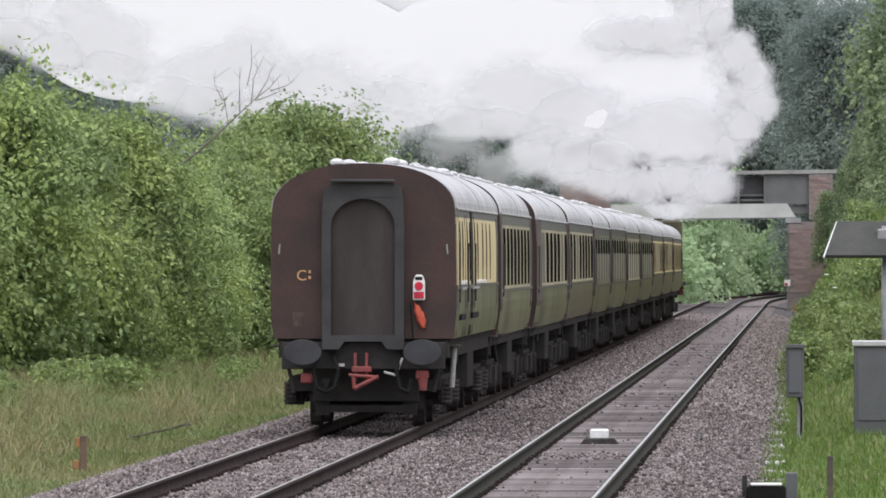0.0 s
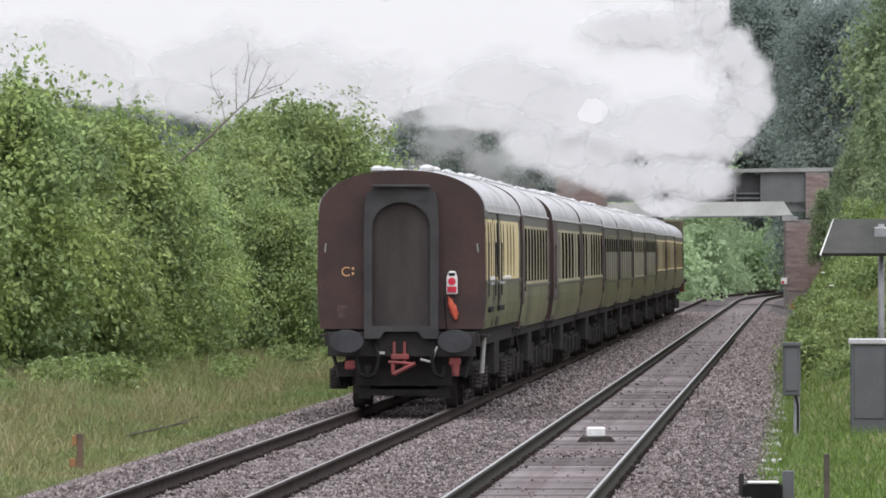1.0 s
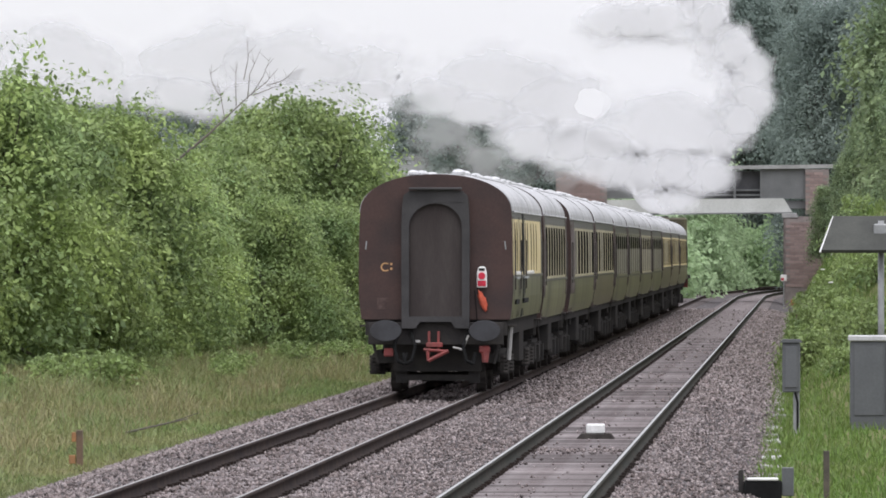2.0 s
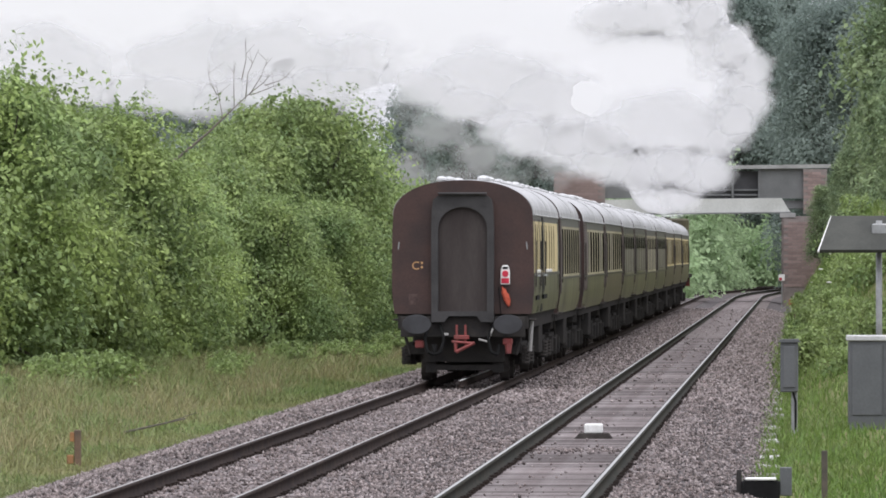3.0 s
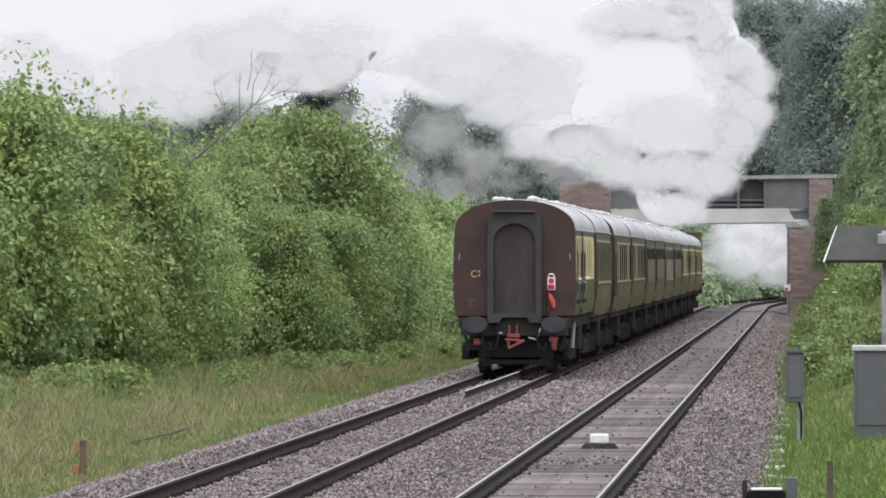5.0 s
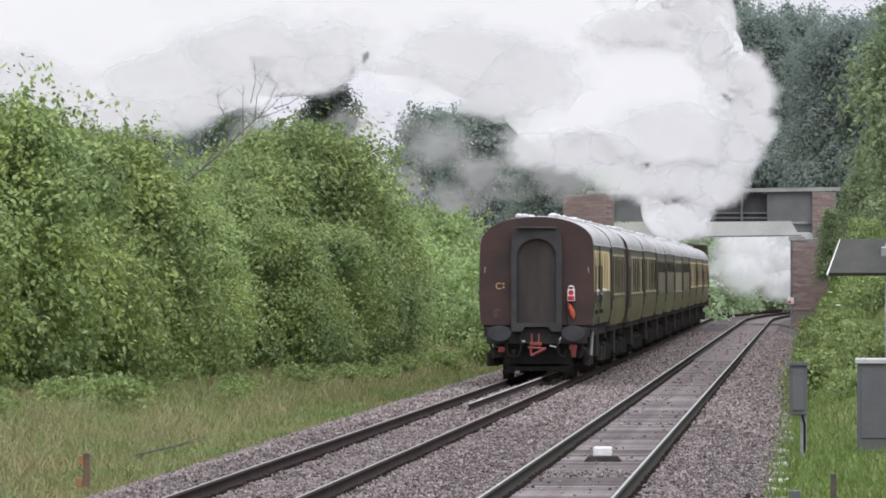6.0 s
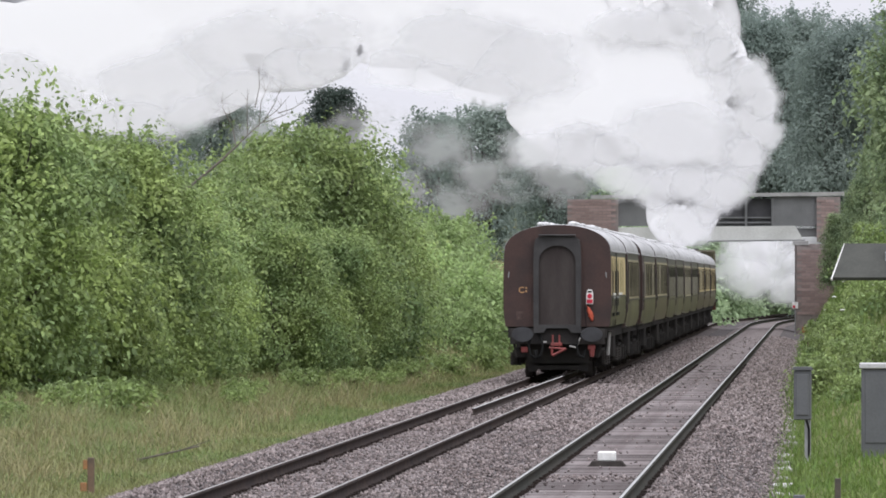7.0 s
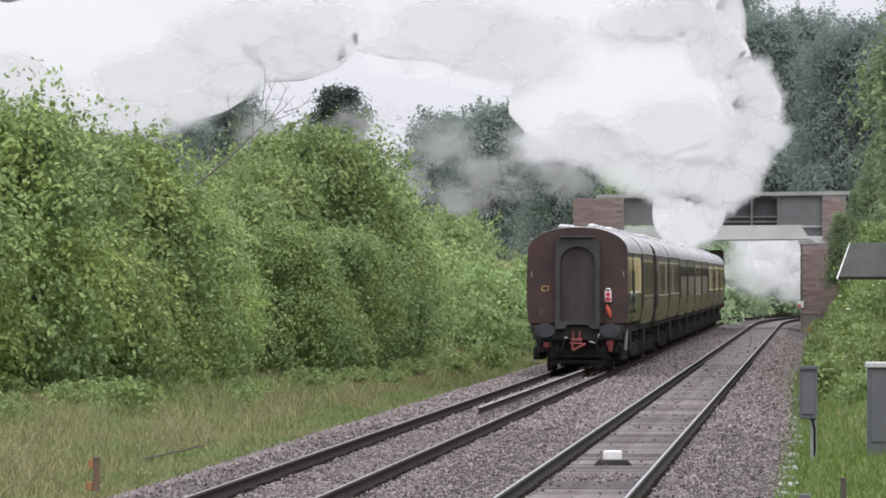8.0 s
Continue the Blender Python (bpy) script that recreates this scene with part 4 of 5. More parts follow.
def coach(length, kind, end_detail=False, seed=0):
    """A bogie coach. kind: brake (doors and slatted windows), saloon (large windows), plain (narrow lights)."""
    rng = random.Random(seed)
    label = {"brake": "umber and cream brake coach with double doors", "saloon": "umber and cream saloon coach with large windows",
             "plain": "weathered dark coach with narrow upper windows"}[kind]
    c = thing("railway_coach", label, "railway coach", "coaches of the train")
    y0, y1 = 0.22, length - 0.22
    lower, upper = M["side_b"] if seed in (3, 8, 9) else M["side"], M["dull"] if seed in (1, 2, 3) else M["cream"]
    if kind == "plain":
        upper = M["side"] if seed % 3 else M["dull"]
    low, sill, head = {"brake": (1.25, 2.0, 2.96), "saloon": (1.12, 1.87, 2.9), "plain": (1.1, 1.76, 2.9)}[kind]
    # core: floor, ends and inner dark
    outline = end_outline(low)
    ends = extrude_y(outline, y0 - 0.04, y0 + 0.05)
    part("end_panel", ends, M["umber"], c, "flat umber end")
    part("end_panel", extrude_y(outline, y1 - 0.05, y1), M["umber"], c, "flat umber end")
    part("floor", box(-1.22, 1.22, y0 + 0.05, y1 - 0.05, 1.2, 1.32), M["frame"], c)
    part("interior", box(-1.1, 1.1, y0 + 0.06, y1 - 0.06, 1.4, 3.04), M["black"], c, "dark unlit inside")
    # roof
    arc = roof_points()
    dome = 0.03 if end_detail else 0.17
    r = part("roof", domed_roof(y0 - 0.01, y1 + 0.03, dome), M["roof"], c, "pale grey curved roof")
    n = int(length / 2.6)
    for i in range(n):
        y = y0 + 1.0 + (length - 2.4) * i / max(1, n - 1) + rng.uniform(-0.4, 0.4) * (i > 0)
        for x in (-0.42, 0.36):
            if rng.random() < 0.85:
                part("ventilator", vent(x + rng.uniform(-0.06, 0.06), y, 3.715, rng.uniform(0.8, 1.25)), M["vent"], r)
    part("roof_pipe", tube((0.62, y0 + 1.5, 3.69), (0.62, y1 - 1.5, 3.69), 0.035, 0.035, 6), M["vent"], r)
    if not end_detail:
        part("roof_duct", extrude_y([(0.0, 3.71), (0.26, 3.70), (0.2, 3.79), (0.04, 3.8)], y0 + length * rng.uniform(0.2, 0.35), y0 + length * rng.uniform(0.6, 0.8)), M["vent"], r, "low pale roof duct")
    y = y0 + length * 0.5
    pts = [(x * 1.02, z + 0.03) for x, z in arc] + [(x, z) for x, z in arc[::-1]]
    part("rain_strip", extrude_y(pts, y - 0.03, y + 0.03), M["roof"], r)
    for s in (-1, 1):
        part("gutter", tube((s * 1.3, y0 + 0.4, 3.08), (s * 1.3, y1 - 0.4, 3.08), 0.022, 0.022, 6), M["roof"], r)
    for s in (-1, 1):
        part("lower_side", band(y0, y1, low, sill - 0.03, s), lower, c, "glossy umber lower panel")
        part("waist_rail", band(y0, y1, sill - 0.05, sill, s, 0.02, 0.012), M["cantrail"], c)
        part("cantrail", band(y0, y1, head, 3.08, s), M["cantrail"], c, "dark cantrail panel")
        # windows between pillars
        if kind == "brake":
            spots, wide = [y0 + 1.4, y0 + 2.4, y0 + 4.1, y0 + 5.1, y0 + 7.0, y0 + 8.2] + [y0 + 10.2 + 1.55 * i for i in range(int((length - 12.2) / 1.55))], 0.5
        elif kind == "saloon":
            k = 8
            wide = 0.76 * (length - 4.2) / 7
            spots = [y0 + 1.9 + (length - 4.2) * i / (k - 1) for i in range(k)]
        else:
            k = 6
            wide = (length - 5) / 6.6
            spots = [y0 + 1.9 + (length - 4.2) * i / (k - 1) for i in range(k)]
        z0, z1 = sill, head
        edges = [y0 + 0.9]
        for sp in spots:
            edges += [sp - wide / 2, sp + wide / 2]
        edges.append(y1 - 0.9)
        for a, b in zip(edges[0::2], edges[1::2]):
            if b - a > 0.02:
                part("side_panel", band(a, b, z0, z1, s), upper, c)
        # coach ends are coloured dark to draw the gaps between coaches
        part("vestibule_panel", band(y0, y0 + 0.9, z0, z1, s), M["cantrail"] if kind != "brake" else upper, c)
        part("vestibule_panel", band(y1 - 0.9, y1, z0, z1, s), M["cantrail"], c, "vestibule side painted dark as part of the coach gap")
        if kind != "brake":
            # full-height bands paint the gaps; the third coach's longer one paints its end face
            for a, b in ((y0, y0 + (3.2 if seed == 2 else 0.95)), (y1 - 0.95, y1)):
                part("gap_band", band(a, b, low, 3.07, s, 0.02, 0.006), M["umber"], c, "dark umber band painted as the gap between coaches")
        for sp in spots:
            a, b = sp - wide / 2, sp + wide / 2
            w = part("window", band(a, b, z0, z1, s, 0.015, -0.002), M["pale_pane"] if (kind == "plain" or rng.random() < 0.15) else M["pane"], c, "window glass with its reflection painted into the colour")
            if s > 0:
                part("frame", ring(a, b, z0, z1, s, 0.05, 0.002), upper, w)
                if kind == "plain":
                    part("vent_light", band(a + 0.05, b - 0.05, 2.48, 2.8, s, 0.006, 0.001), M["pane"], w, "dark upper light")
        # doors with rails and hinges
        doors = [y0 + 0.55, y1 - 0.55] if kind != "brake" else [y0 + 0.5, y0 + 3.6, y0 + 6.4, y1 - 0.6]
        for d in doors:
            for e in (-0.36, 0.36):
                part("door_edge", band(d + e - 0.015, d + e + 0.015, low + 0.02, 3.0, s, 0.02, 0.008), M["cantrail"], c)
            part("grab_rail", tube((s * 1.325, d + 0.45, 1.75), (s * 1.325, d + 0.45, 2.6), 0.012, 0.012, 6), M["cantrail"], c)
        if kind == "brake":
            # black strip on the surface painted as the dark of a recessed jamb
            part("door_gap", band(y0 + 5.3, y0 + 6.2, 1.26, 3.06, s, 0.02, 0.008), M["black"], c, "black band painted as the recessed door gap")
            for y in (y0 + 1.6, y0 + 2.6, y0 + 7.6, y0 + 9.0, y0 + 10.2):
                part("door_handle", box(s * 1.33 - 0.03, s * 1.33 + 0.03, y - 0.12, y + 0.12, 2.0, 2.06), M["white"], c, "pale door handle", bevel=0.01)
            for y, w in ((y0 + 2.0, 1.6), (y0 + 6.6, 2.4)):
                part("hinge_bar", band(y - w / 2, y + w / 2, 1.5, 1.58, s, 0.03, 0.035), M["black"], c, "black strap hinge")
                part("handle_bar", band(y - w / 2, y + w / 2, 1.93, 1.97, s, 0.03, 0.04), M["galv"], c)
        part("step_board", box(s * 1.2 - 0.12, s * 1.2 + 0.12, y0 + 0.5, y0 + 1.6, 1.12, 1.15), M["brake"], c, bevel=0.005)
        part("step_board", box(s * 1.2 - 0.12, s * 1.2 + 0.12, y1 - 1.6, y1 - 0.5, 1.12, 1.15), M["brake"], c, bevel=0.005)
        part("solebar", box(s * 1.16 - 0.04, s * 1.16 + 0.04, y0, y1, 0.98, 1.22), M["frame"], c)
        # truss and boxes under the floor
        bm = tube((s * 1.0, y0 + 5.2, 1.0), (s * 1.0, y0 + 7.0, 0.55), 0.05, 0.05, 6)
        tube((s * 1.0, y0 + 7.0, 0.55), (s * 1.0, y1 - 7.0, 0.55), 0.05, 0.05, 6, bm)
        tube((s * 1.0, y1 - 7.0, 0.55), (s * 1.0, y1 - 5.2, 1.0), 0.05, 0.05, 6, bm)
        part("truss", bm, M["frame"], c)
        for k in range(7):
            y, w, h = rng.uniform(5.2, length - 5.6), rng.uniform(0.15, 0.7), rng.uniform(0.15, 0.5)
            part("equipment_box", box(s * 0.98 - 0.2, s * 0.98 + rng.uniform(0.02, 0.16), y, y + w, 1.0 - h, 1.0), M["frame"], c, bevel=0.015)
        part("battery_box", box(s * 0.95 - 0.3, s * 0.95 + 0.25, length / 2 - 1.2, length / 2 + 0.6, 0.45, 1.0), M["frame"], c, bevel=0.02)
    # gangway at both ends
    for e, d in ((y0, -1), (y1, 1)):
        a, b = sorted((e, e + d * 0.2))
        g = part("gangway", gangway_frame(a, b), M["gangway"], c, "grey corridor connection frame with an arched opening")
        foot = [(-0.46, 1.30), (-0.575, 1.10), (-0.34, 1.10), (-0.26, 1.21), (0.26, 1.21), (0.34, 1.10), (0.575, 1.10), (0.46, 1.30)]
        part("gangway_foot", extrude_y(foot, a - 0.012, b + 0.012), M["gangway"], g, "worn grey foot plate")
        _, inner = gangway_loops()
        part("gangway_door", extrude_y([(x * 0.995, z) for x, z in inner], a + 0.09, b - 0.02), M["hatch"], g, "dusty brown closing door")
        part("head_plate", box(0.0, 0.47, a - 0.008, a + 0.02, 3.24, 3.41), M["gangway"], g, "patched grey plate")
        # buffers
        for s in (-1, 1):
            bm = tube((s * 0.84, e, 1.05), (s * 0.84, e + d * 0.3, 1.05), 0.13, 0.11, 12)
            disc = bmesh.new()
            bmesh.ops.create_cone(disc, cap_ends=True, segments=28, radius1=0.27, radius2=0.245, depth=0.06,
                                  matrix=Matrix.Translation((s * 0.84, e + d * 0.33, 1.06)) @ Matrix.Rotation(radians(90 * d), 4, "X") @ Matrix.Diagonal((1, 0.68, 1, 1)))
            bf = part("buffer", bm, M["frame"], c, "oval steel buffer")
            part("buffer_head", disc, M["buffer"], bf, "grey worn buffer face", bevel=0.008)
        part("headstock", box(-1.15, 1.15, min(e, e + d * 0.06), max(e, e + d * 0.06), 0.82, 1.2), M["frame"], c, bevel=0.01)
    # tanks between the bogies, and solid blocks for brake gear, added to shut out light
    part("underfloor_block", box(-0.75, 0.75, 0.9, 4.9, 0.36, 1.1), M["frame"], c, "solid black block for brake gear, added to darken the underside")
    part("underfloor_block", box(-0.75, 0.75, length - 4.9, length - 0.9, 0.36, 1.1), M["frame"], c, "solid black block for brake gear, added to darken the underside")
    for i in range(3):
        part("tank", tube((-0.8, 6.2 + i * (length - 12.4) / 2, 0.75), (0.8, 6.2 + i * (length - 12.4) / 2, 0.75), 0.32, 0.32, 12), M["frame"], c)
    part("centre_block", box(-0.7, 0.7, 5, length - 5, 0.5, 1.15), M["frame"], c)
    wheels = bogie(c, 2.9, end_detail) + bogie(c, length - 2.9, end_detail)
    if end_detail:
        tail_end(c, y0 - 0.04)
    return c, wheels


def tail_end(c, e):
    """What hangs on the rear end: coupling, hoses, lamp, cloth, rails and marks."""
    # screw coupling, red
    k = part("coupling", box(-0.13, -0.09, e - 0.12, e - 0.06, 0.66, 1.05), M["red"], c, "red painted screw coupling")
    part("link", box(0.03, 0.07, e - 0.12, e - 0.06, 0.68, 1.05), M["red"], k)
    part("link", box(-0.16, 0.12, e - 0.16, e - 0.1, 0.78, 0.86), M["red"], k, bevel=0.01)
    part("hook", tube((-0.12, e - 0.14, 0.55), (0.22, e - 0.16, 0.72), 0.035, 0.03, 8), M["red"], k)
    part("hook", tube((-0.2, e - 0.14, 0.74), (0.2, e - 0.15, 0.71), 0.025, 0.025, 8), M["red"], k)
    part("hook", tube((-0.12, e - 0.14, 0.55), (-0.14, e - 0.14, 0.75), 0.03, 0.025, 8), M["red"], k)
    # hoses
    for x, s in ((-0.62, 1), (-0.42, -1), (0.55, 1)):
        bm = bmesh.new()
        pts = [(x, e - 0.05, 1.05), (x - 0.08 * s, e - 0.2, 0.8), (x - 0.02 * s, e - 0.22, 0.55), (x + 0.09 * s, e - 0.18, 0.5), (x + 0.13 * s, e - 0.12, 0.68)]
        for a, b in zip(pts[:-1], pts[1:]):
            tube(a, b, 0.03, 0.03, 8, bm)
        part("brake_hose", bm, M["black"], c, "black rubber hose")
    bm = tube((0.3, e - 0.1, 0.78), (0.46, e - 0.16, 0.74), 0.02, 0.02, 6)
    tube((0.46, e - 0.16, 0.74), (0.56, e - 0.14, 0.98), 0.018, 0.018, 6, bm)
    part("jumper_cable", bm, M["pipe"], c, "pale cable loop")
    part("valve", box(-0.36, -0.26, e - 0.16, e - 0.06, 0.86, 0.9), M["pipe"], c)
    part("tap", box(-0.88, -0.72, e - 0.1, e + 0.02, 0.62, 0.76), M["red"], c, "dull red brake cock", bevel=0.02)
    t = part("tap", box(0.74, 0.92, e - 0.1, e + 0.02, 0.68, 0.8), M["red"], c, "red air cock", bevel=0.02)
    part("nozzle", tube((0.84, e - 0.05, 0.7), (0.84, e - 0.07, 0.52), 0.07, 0.05, 10), M["red"], t)
    # tail lamp: white board, black lens, red foot
    l = part("tail_lamp", extrude_y([(0.70, 1.79), (0.87, 1.79), (0.87, 2.05), (0.835, 2.15), (0.735, 2.15), (0.70, 2.05)], e - 0.1, e - 0.01), M["white"], c, "white tail lamp with red reflector", bevel=0.015)
    part("lens", tube((0.785, e - 0.09, 1.99), (0.785, e - 0.115, 1.99), 0.062, 0.058, 20), M["lamp_red"], l, "red round lens")
    part("reflector", box(0.713, 0.857, e - 0.108, e - 0.09, 1.815, 1.91), M["lamp_red"], l, "red reflector", bevel=0.004)
    part("grip", box(0.735, 0.835, e - 0.11, e - 0.09, 2.075, 2.12), M["black"], l, bevel=0.006)
    # orange cloth bundled below it
    bm = bmesh.new()
    bmesh.ops.create_icosphere(bm, subdivisions=3, radius=1)
    for v in bm.verts:
        n = noise.noise(v.co * 2.3) * 0.45
        co = v.co * (1 + n)
        h = co.z
        v.co = Vector((0.8 + co.x * 0.06 - h * 0.055, e - 0.05 + co.y * 0.04, 1.56 + h * 0.17))
    part("cloth", bm, M["orange"], c, "crumpled bright orange cloth", smooth=True)
    part("cord", tube((0.66, e - 0.02, 1.75), (0.7, e - 0.03, 1.25), 0.008, 0.008, 5), M["black"], c)
    # handrails
    for s in (-1, 1):
        bm = tube((s * 1.19, e - 0.05, 2.44), (s * 1.175, e - 0.05, 2.58), 0.013, 0.013, 6)
        part("handrail", bm, M["galv"], c, "short pale handrail")
    # painted letter and a worn mark
    cu = bpy.data.curves.new("letter", "FONT")
    cu.body, cu.size, cu.extrude = "C", 0.21, 0.002
    tmp = bpy.data.objects.new("tmp", cu)
    me = bpy.data.meshes.new_from_object(tmp)
    bpy.data.objects.remove(tmp)
    me.materials.append(M["yellow"])
    ob = new("painted_letter", me)
    ob.parent = c
    ob.matrix_basis = pose(-0.945, e - 0.006, 2.07, 90, 0, 0)
    tagged(ob, "faded orange painted letter")
    for z in (2.09, 2.17):
        part("painted_mark", box(-0.775, -0.74, e - 0.006, e - 0.001, z, z + 0.04), M["yellow"], c)
    part("data_panel", box(-1.0, -0.82, e - 0.005, e - 0.001, 1.42, 1.62), M["scuff"], c, "worn paler lettering patch")
    part("top_rail", box(-0.45, 0.45, e - 0.26, e - 0.12, 3.45, 3.49), M["gangway"], c, "grey bar above the corridor door", bevel=0.01)
    # steps and brackets below the body corner
    for s in (-1, 1):
        bm = tube((s * 1.15, e + 0.1, 1.2), (s * 0.98, e + 0.15, 0.5), 0.03, 0.03, 6)
        part("guard_iron", bm, M["frame"], c)
    part("steam_pipe", tube((1.24, e + 1.1, 1.15), (1.2, e + 1.1, 0.55), 0.04, 0.04, 8), M["pipe"], c, "pale grey down pipe")


def locomotive():
    c = thing("steam_locomotive", "black steam locomotive heading the train", "locomotive")
    wheels = []
    part("tender_body", box(-1.28, 1.28, 0, 6.8, 1.2, 3.3), M["side"], c, "dark tender", bevel=0.05)
    part("coal", box(-1.0, 1.0, 1.0, 6.0, 3.3, 3.55), M["black"], c, "black coal", bevel=0.1)
    part("cab", box(-1.3, 1.3, 7.2, 9.6, 1.2, 3.85), M["side"], c, "dark driving cab", bevel=0.08)
    part("boiler", tube((0, 9.6, 2.6), (0, 18.4, 2.6), 0.95, 0.85, 28), M["frame"], c, "black boiler", smooth=False)
    part("chimney", tube((0, 17.6, 3.4), (0, 17.6, 3.95), 0.3, 0.36, 16), M["frame"], c)
    part("dome", tube((0, 13.5, 3.4), (0, 13.5, 3.85), 0.4, 0.3, 16), M["frame"], c)
    part("running_plate", box(-1.3, 1.3, 9.6, 19.0, 1.25, 1.4), M["frame"], c)
    part("buffer_beam", box(-1.2, 1.2, 18.9, 19.1, 0.85, 1.3), M["red"], c, "red buffer beam")
    part("underframe", box(-0.8, 0.8, 0.2, 18.8, 0.6, 1.2), M["frame"], c)
    for y, r in ((1.2, 0.5), (3.2, 0.5), (5.2, 0.5), (9.4, 0.9), (11.4, 0.9), (13.4, 0.9), (15.4, 0.45), (17.6, 0.45)):
        bm = tube((-0.8, 0, 0), (0.8, 0, 0), 0.1, 0.1, 8)
        for s in (-1, 1):
            tube((s * 0.68, 0, 0), (s * 0.81, 0, 0), r, r, 24, bm)
        w = part("wheelset", bm, M["brake"], c)
        w.matrix_basis = pose(0, y, r)
        wheels.append((w, r))
    return c, wheels


KINDS = ("brake", "saloon", "saloon", "saloon", "plain", "plain", "plain", "plain", "saloon", "saloon", "saloon")
coaches = []
for i, kind in enumerate(KINDS):
    coaches.append((coach(ENDS[i + 1] - ENDS[i], kind, i == 0, i), ENDS[i]))
for k, ((c, _), y) in enumerate(coaches):
    c.scale = ((1, 1.015, 1.07, 1.075, 1.08)[min(k, 4)], 1, (1, 1.006)[k % 2])
loco, loco_wheels = locomotive()


# ---- steam ----
def puff_mesh(name, seed, mat, swell=1.0, rough=1.0):
    """A soft swell of steam about 1 m in radius."""
    bm = bmesh.new()
    bmesh.ops.create_icosphere(bm, subdivisions=4, radius=1)
    for v in bm.verts:
        p = v.co.copy()
        n = 0.13 * noise.noise(p * 1.7 + Vector((seed, 3, 0))) + 0.06 * noise.noise(p * 3.6 + Vector((0, seed, 5)))
        v.co = v.co * (1 + rough * n) * swell
    if mat is not M["steam"]:
        bmesh.ops.delete(bm, geom=[v for v in bm.verts if v.co.y > 0.05], context="VERTS")
    me = bpy.data.meshes.new(name)
    bm.to_mesh(me)
    bm.free()
    me.materials.append(mat)
    me.shade_smooth()
    return me


STEAM = {"bank": [puff_mesh("bank", 20 + k, M["steam"], 1.0, 0.6) for k in range(3)],
         "skirt": [puff_mesh("skirt", k, M["skirt"], 1.12, 0.5) for k in range(3)],
         "crest": [puff_mesh("crest", k, M["crest"], 1.08, 0.4) for k in range(3)],
         "wisp": [puff_mesh("wisp", k, M["wisp"], 1.12, 0.5) for k in range(3)]}
STEAM_LABELS = {"bank": "broad bank of dense white steam over the train", "skirt": "thinning white steam torn off below the bank",
                "crest": "billowing white steam boiling up over the engine", "wisp": "thin ragged wisp of white steam"}
billows = []


def billow(x, y, z, size, path, kind, tilt=0.0):
    """One drifting piece of steam; path: rows of (t, dx, dy, dz) from its first place."""
    t = tagged(new("steam_cloud", STEAM[kind][len(billows) % 3]), STEAM_LABELS[kind], "steam", "steam of the engine")
    t.scale = size
    billows.append((t, [(q, pose(x + dx, y + dy, z + dz, 0, tilt, 0)) for q, dx, dy, dz in path]))


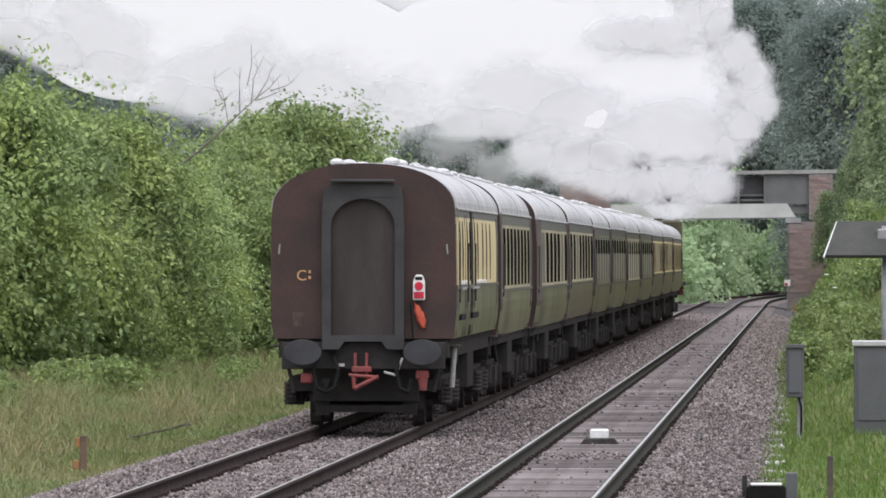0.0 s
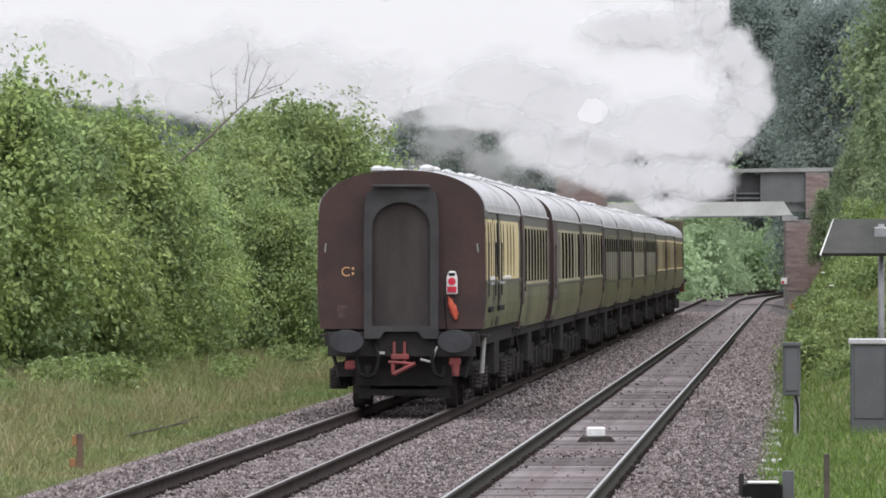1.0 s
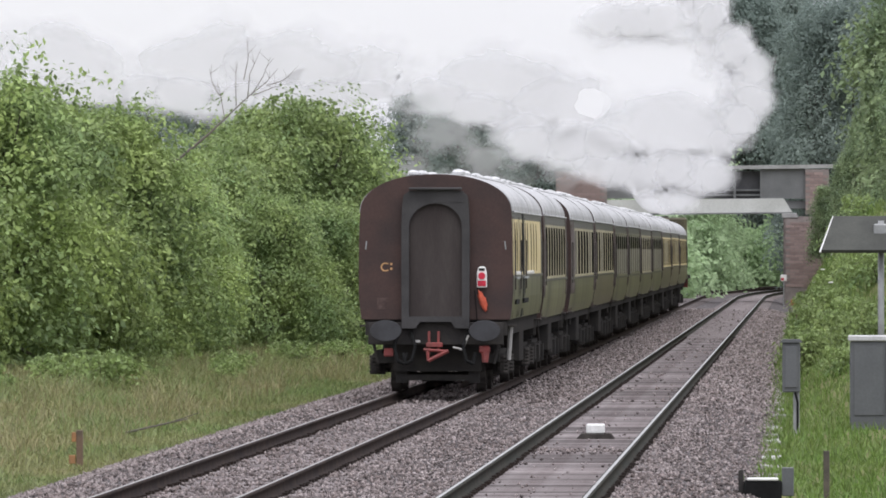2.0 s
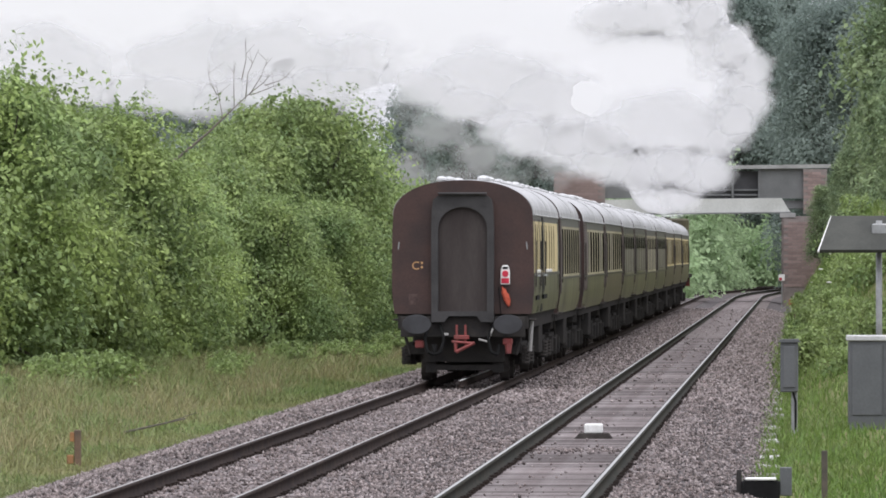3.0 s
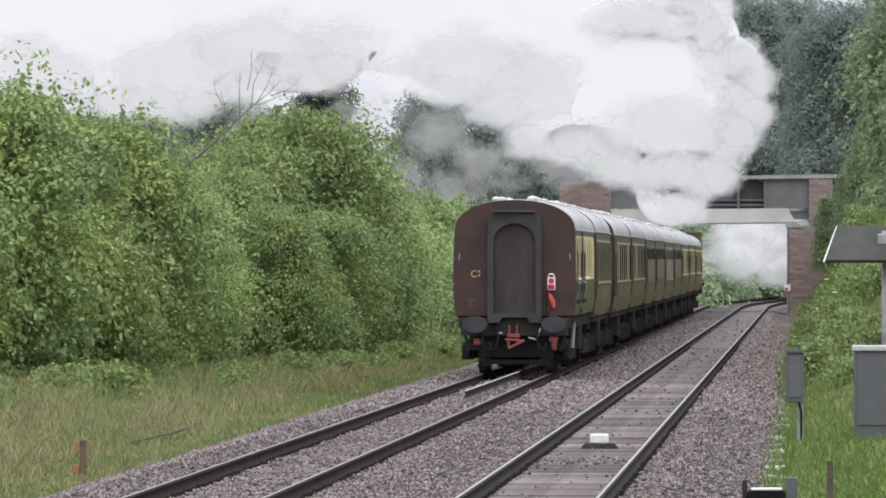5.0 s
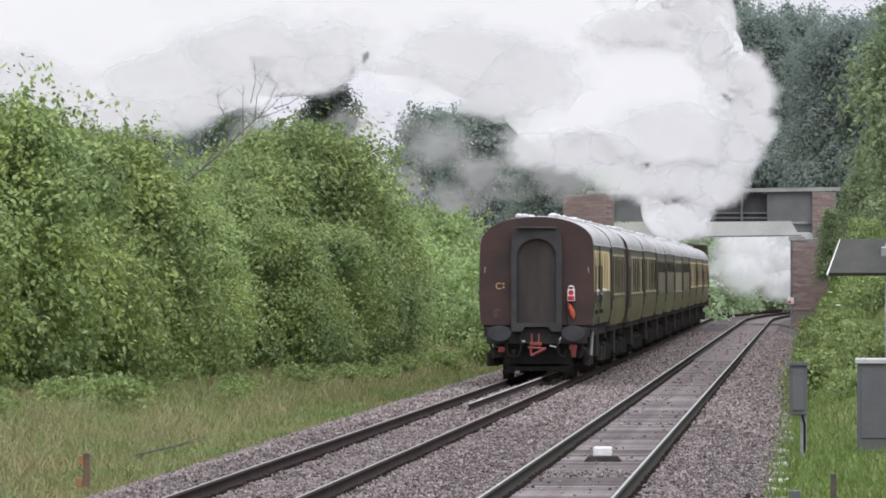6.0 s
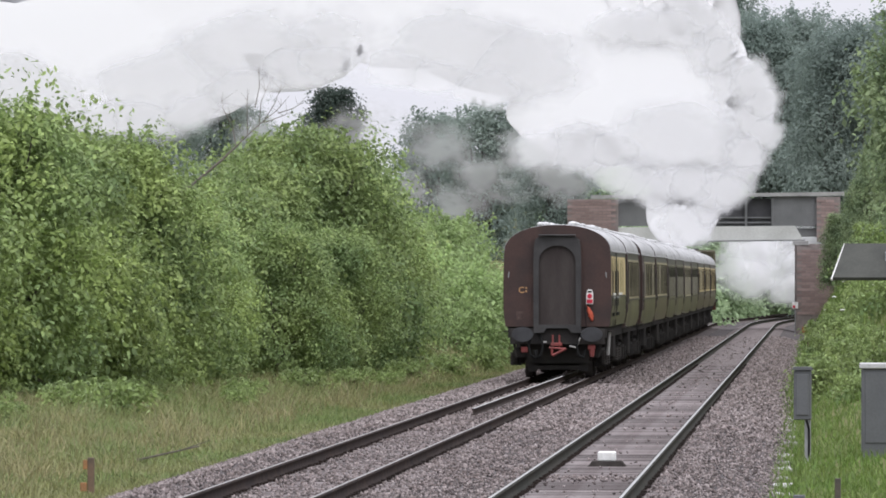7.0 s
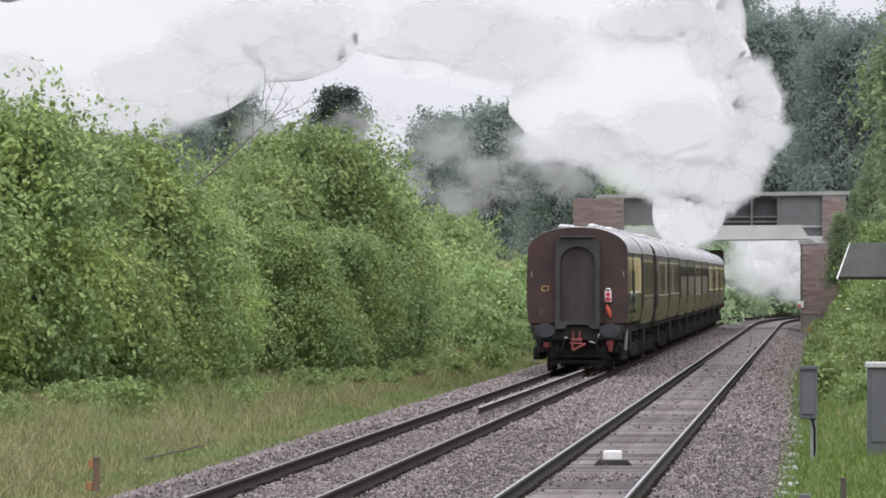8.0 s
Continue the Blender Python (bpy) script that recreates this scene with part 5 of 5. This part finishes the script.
def plume():
    """Steam over the train, its rags, and what is blown down behind the bridge."""
    rng = random.Random(3)
    T = (0, 2, 4, 6, 8)

    def drift(vx, vz, vy=0.0):
        return [(q, vx * q, vy * q, vz * q) for q in T]

    def floor0(x):
        return float(np.interp(x, [-42, -35, -31.5, -26, -19, -15.5, -12.6, -10.7, -7.5, -4, -1], [12.4, 11.2, 9.2, 7.9, 7.4, 8.1, 7.0, 5.9, 4.9, 5.8, 9.0]))

    def floor8(x):
        return float(np.interp(x, [-46, -32, -29, -26, -21, -16.6, -13.5, -11.5, -9.8, -6.4, -3, -1], [8.6, 8.8, 10.2, 12.2, 12.0, 11.4, 10.4, 8.6, 6.6, 6.2, 6.6, 9.0]))

    def wall(z):
        return float(np.interp(z, [5, 6.5, 7.6, 8.6, 9.6, 10.6, 11.6, 12.6, 13.4, 14.4, 17], [-5.3, -3.4, -2.8, -2.1, -1.4, -1.3, -1.8, -2.6, -3.2, -4.0, -6.5]))

    # the broad bank above the skirt
    for x, z, rx, rz in ((-40, 18, 9, 4.6), (-31, 17.6, 9, 5.0), (-23, 17.2, 8, 5.2), (-16, 16.4, 7.5, 5.4), (-9.4, 14.0, 5.6, 6.0), (-6.6, 11.0, 3.3, 4.8), (-27, 20, 9, 5), (-13, 20, 8, 5), (-10.6, 10.7, 3.8, 3.2), (-7.8, 15.6, 2.8, 3.0)):
        go = float(smooth01(-x, 10, 16))
        billow(x, 426.6, z, (rx, 1.7, rz), [(q, -0.3 * q * go, 0, (0.03 + 0.2 * go) * q) for q in T], "bank")
    for x, z, rx, rz in ((-10.4, 9.0, 3.4, 2.4), (-7.4, 15.0, 2.8, 2.6)):
        billow(x, 424.94, z, (rx, 0.16, rz), drift(0, 0.2), "bank")
        for k in (-0.75, -0.25, 0.3):
            billow(x + k * rx, 424.77, z - 0.75 * rz, (1.9, 0.04, 1.2), drift(-0.02, 0.2), "skirt", 20 * k)
    # its lower edge lifts off and drifts away: dense lumps, and torn swells before them
    for level, count, r0, kind in ((3.3, 11, 3.0, "bank"), (0.8, 17, 1.35, "skirt"), (2.1, 9, 2.2, "skirt")):
        for i in range(count):
            x = -43 + 38 * (i + rng.uniform(-0.3, 0.3)) / (count - 1)
            r = r0 * rng.uniform(0.85, 1.2)
            wide = r * rng.uniform(1.5, 2.0)
            z = floor0(x) + level + 0.25 * r + rng.uniform(-0.25, 0.25)
            x = min(x, wall(z) - (1.15 * wide + 0.4 if kind == "bank" else 0.85 * wide))
            go = -0.5 * float(smooth01(-x, 5, 14))
            lift = floor8(x + go * 8) - floor0(x)
            # over the hedge the steam sinks early
            early = 1.0 if x < -30 else 0.0
            late = float(smooth01(x, -18, -13))
            share = [(0, 0.0), (1.4, 0.175 + 0.7 * early - 0.12 * late), (4, 0.5 + 0.42 * early - 0.3 * late), (6, 0.75 + 0.22 * early - 0.1 * late), (8, 1.0)]
            y = 424.97 if kind == "bank" else 424.8 + 0.01 * level
            billow(x, y + rng.uniform(-0.01, 0.01), z, (wide, 0.16 if kind == "bank" else 0.04, r), [(q, go * q, 0, lift * k) for q, k in share], kind, rng.uniform(-16, 16))
    # the steep head above the engine: dense lumps behind small crests
    for depth, count, r0, r1, inset, kind in ((0.18, 11, 1.4, 1.9, 0.4, "bank"), (0.02, 15, 0.9, 1.5, -0.05, "crest"), (0.04, 6, 1.7, 2.1, 0.2, "crest")):
        for i in range(count):
            z = 5.9 + 10.4 * (i + rng.uniform(-0.35, 0.35)) / (count - 1)
            r = rng.uniform(r0, r1)
            x = wall(z) - r * (1.0 if kind == "bank" else 0.72) - inset - rng.uniform(0, 0.3)
            w, ph = rng.uniform(0.1, 0.28), rng.uniform(0, 6)
            rows = [(q, w * (math.sin(0.6 * q + ph) - math.sin(ph)), 0, 0.6 * w * math.sin(0.5 * q) - 0.03 * q) for q in T]
            billow(x, 424.79 + depth + rng.uniform(-0.01, 0.01), z, (r, 0.16 if kind == "bank" else 0.04, 0.95 * r), rows, kind, rng.uniform(-25, 25))
    # low puffs at the chimney
    for i in range(9):
        x = -11.5 + 7.2 * i / 8
        z = 5.1 + rng.uniform(-0.1, 1.0) + 0.35 * max(0.0, -8 - x)
        billow(x, 424.78 + rng.uniform(-0.01, 0.01), z, (rng.uniform(1.3, 1.9), 0.04, 1.15), drift(0.03, 0.13 + 0.03 * max(0.0, -8 - x)), "skirt")
    # thin rags that stay among the far trees
    for x, z, r in ((-21.5, 9.0, 1.9), (-18.0, 8.2, 1.8), (-15.4, 6.6, 1.7), (-13.2, 8.0, 1.7), (-16.8, 5.2, 1.6), (-11.8, 6.4, 1.5), (-19.6, 6.0, 1.5), (-26.5, 8.6, 1.6)):
        billow(x, 446 + rng.uniform(-3, 3), z, (1.5 * r, 0.3, r), drift(-0.16, 0.12), "wisp", rng.uniform(-20, 20))
    # steam blown down behind the bridge
    for i in range(12):
        x, z = -4.6 + 3.2 * (i % 4) / 3 + rng.uniform(-0.2, 0.2), 1.7 + 1.2 * (i // 4) + 0.35 * (3 - i % 4)
        late = 0.4 * (i % 4)
        rows = [(0, -5.5, 14, 5.5), (2.2 + late * 0.5, -5.0, 10, 4.5), (3.6 + late * 0.5, -1.2, 3, 0.8), (5.5, 0, 0, 0), (8, 0.3, 0, 0.1)]
        billow(x, 484 + 0.7 * i, z, (rng.uniform(1.5, 2.1), 0.3, rng.uniform(1.4, 1.8)), rows, "wisp" if i % 2 == 0 else "skirt")


plume()

# ---- pieces of the setting ----
steel = sleeper_mesh()
sleepers(track_1, RIGHT, steel)
sleepers(track_2, LEFT, steel)
brick_me = bpy.data.meshes.new("brick")
bm = box(-0.215, 0.215, -0.03, 0.03, -0.066, 0.066)
bm.to_mesh(brick_me)
bm.free()
brick_me.materials.append(M["brick"])
bricks(pier, -1.02, -0.9, BRIDGE - 0.2, 0.0, 4.1, brick_me)
bricks(wing, -0.9, 2.3, BRIDGE - 1.4, 0.6, 3.9, brick_me, lambda x, z: z < 3.9 - max(0, x - 0.7) and z > 1.75 * (x + 0.35) - 0.6)
bricks(east_pilaster, 0.1, 1.3, BRIDGE - 0.12, 4.5, 6.45, brick_me)
bricks(west_pilaster, -12.6, -10.0, BRIDGE - 0.12, 4.2, 6.45, brick_me)


# ---- what moves ----
def motions():
    times = [0, 1, 2, 3, 4, 5, 6, 7, 8]
    for (c, wheels), y in coaches:
        walk(c, [(t, pose(LEFT, y + SPEED * t, 0)) for t in times])
    walk(loco, [(t, pose(LEFT, ENDS[-1] + SPEED * t, 0)) for t in times])
    # wheels of the last coach roll; one row to each turn of the clock short of a right angle
    step = 1 / 30
    for w in coaches[0][0][1]:
        x, y, z = w.matrix_basis.translation
        walk(w, [(i * step, pose(x, y, z, -math.degrees(SPEED * i * step / 0.457), 0, 0)) for i in range(241)])
    for t, rows in billows:
        walk(t, rows)


motions()
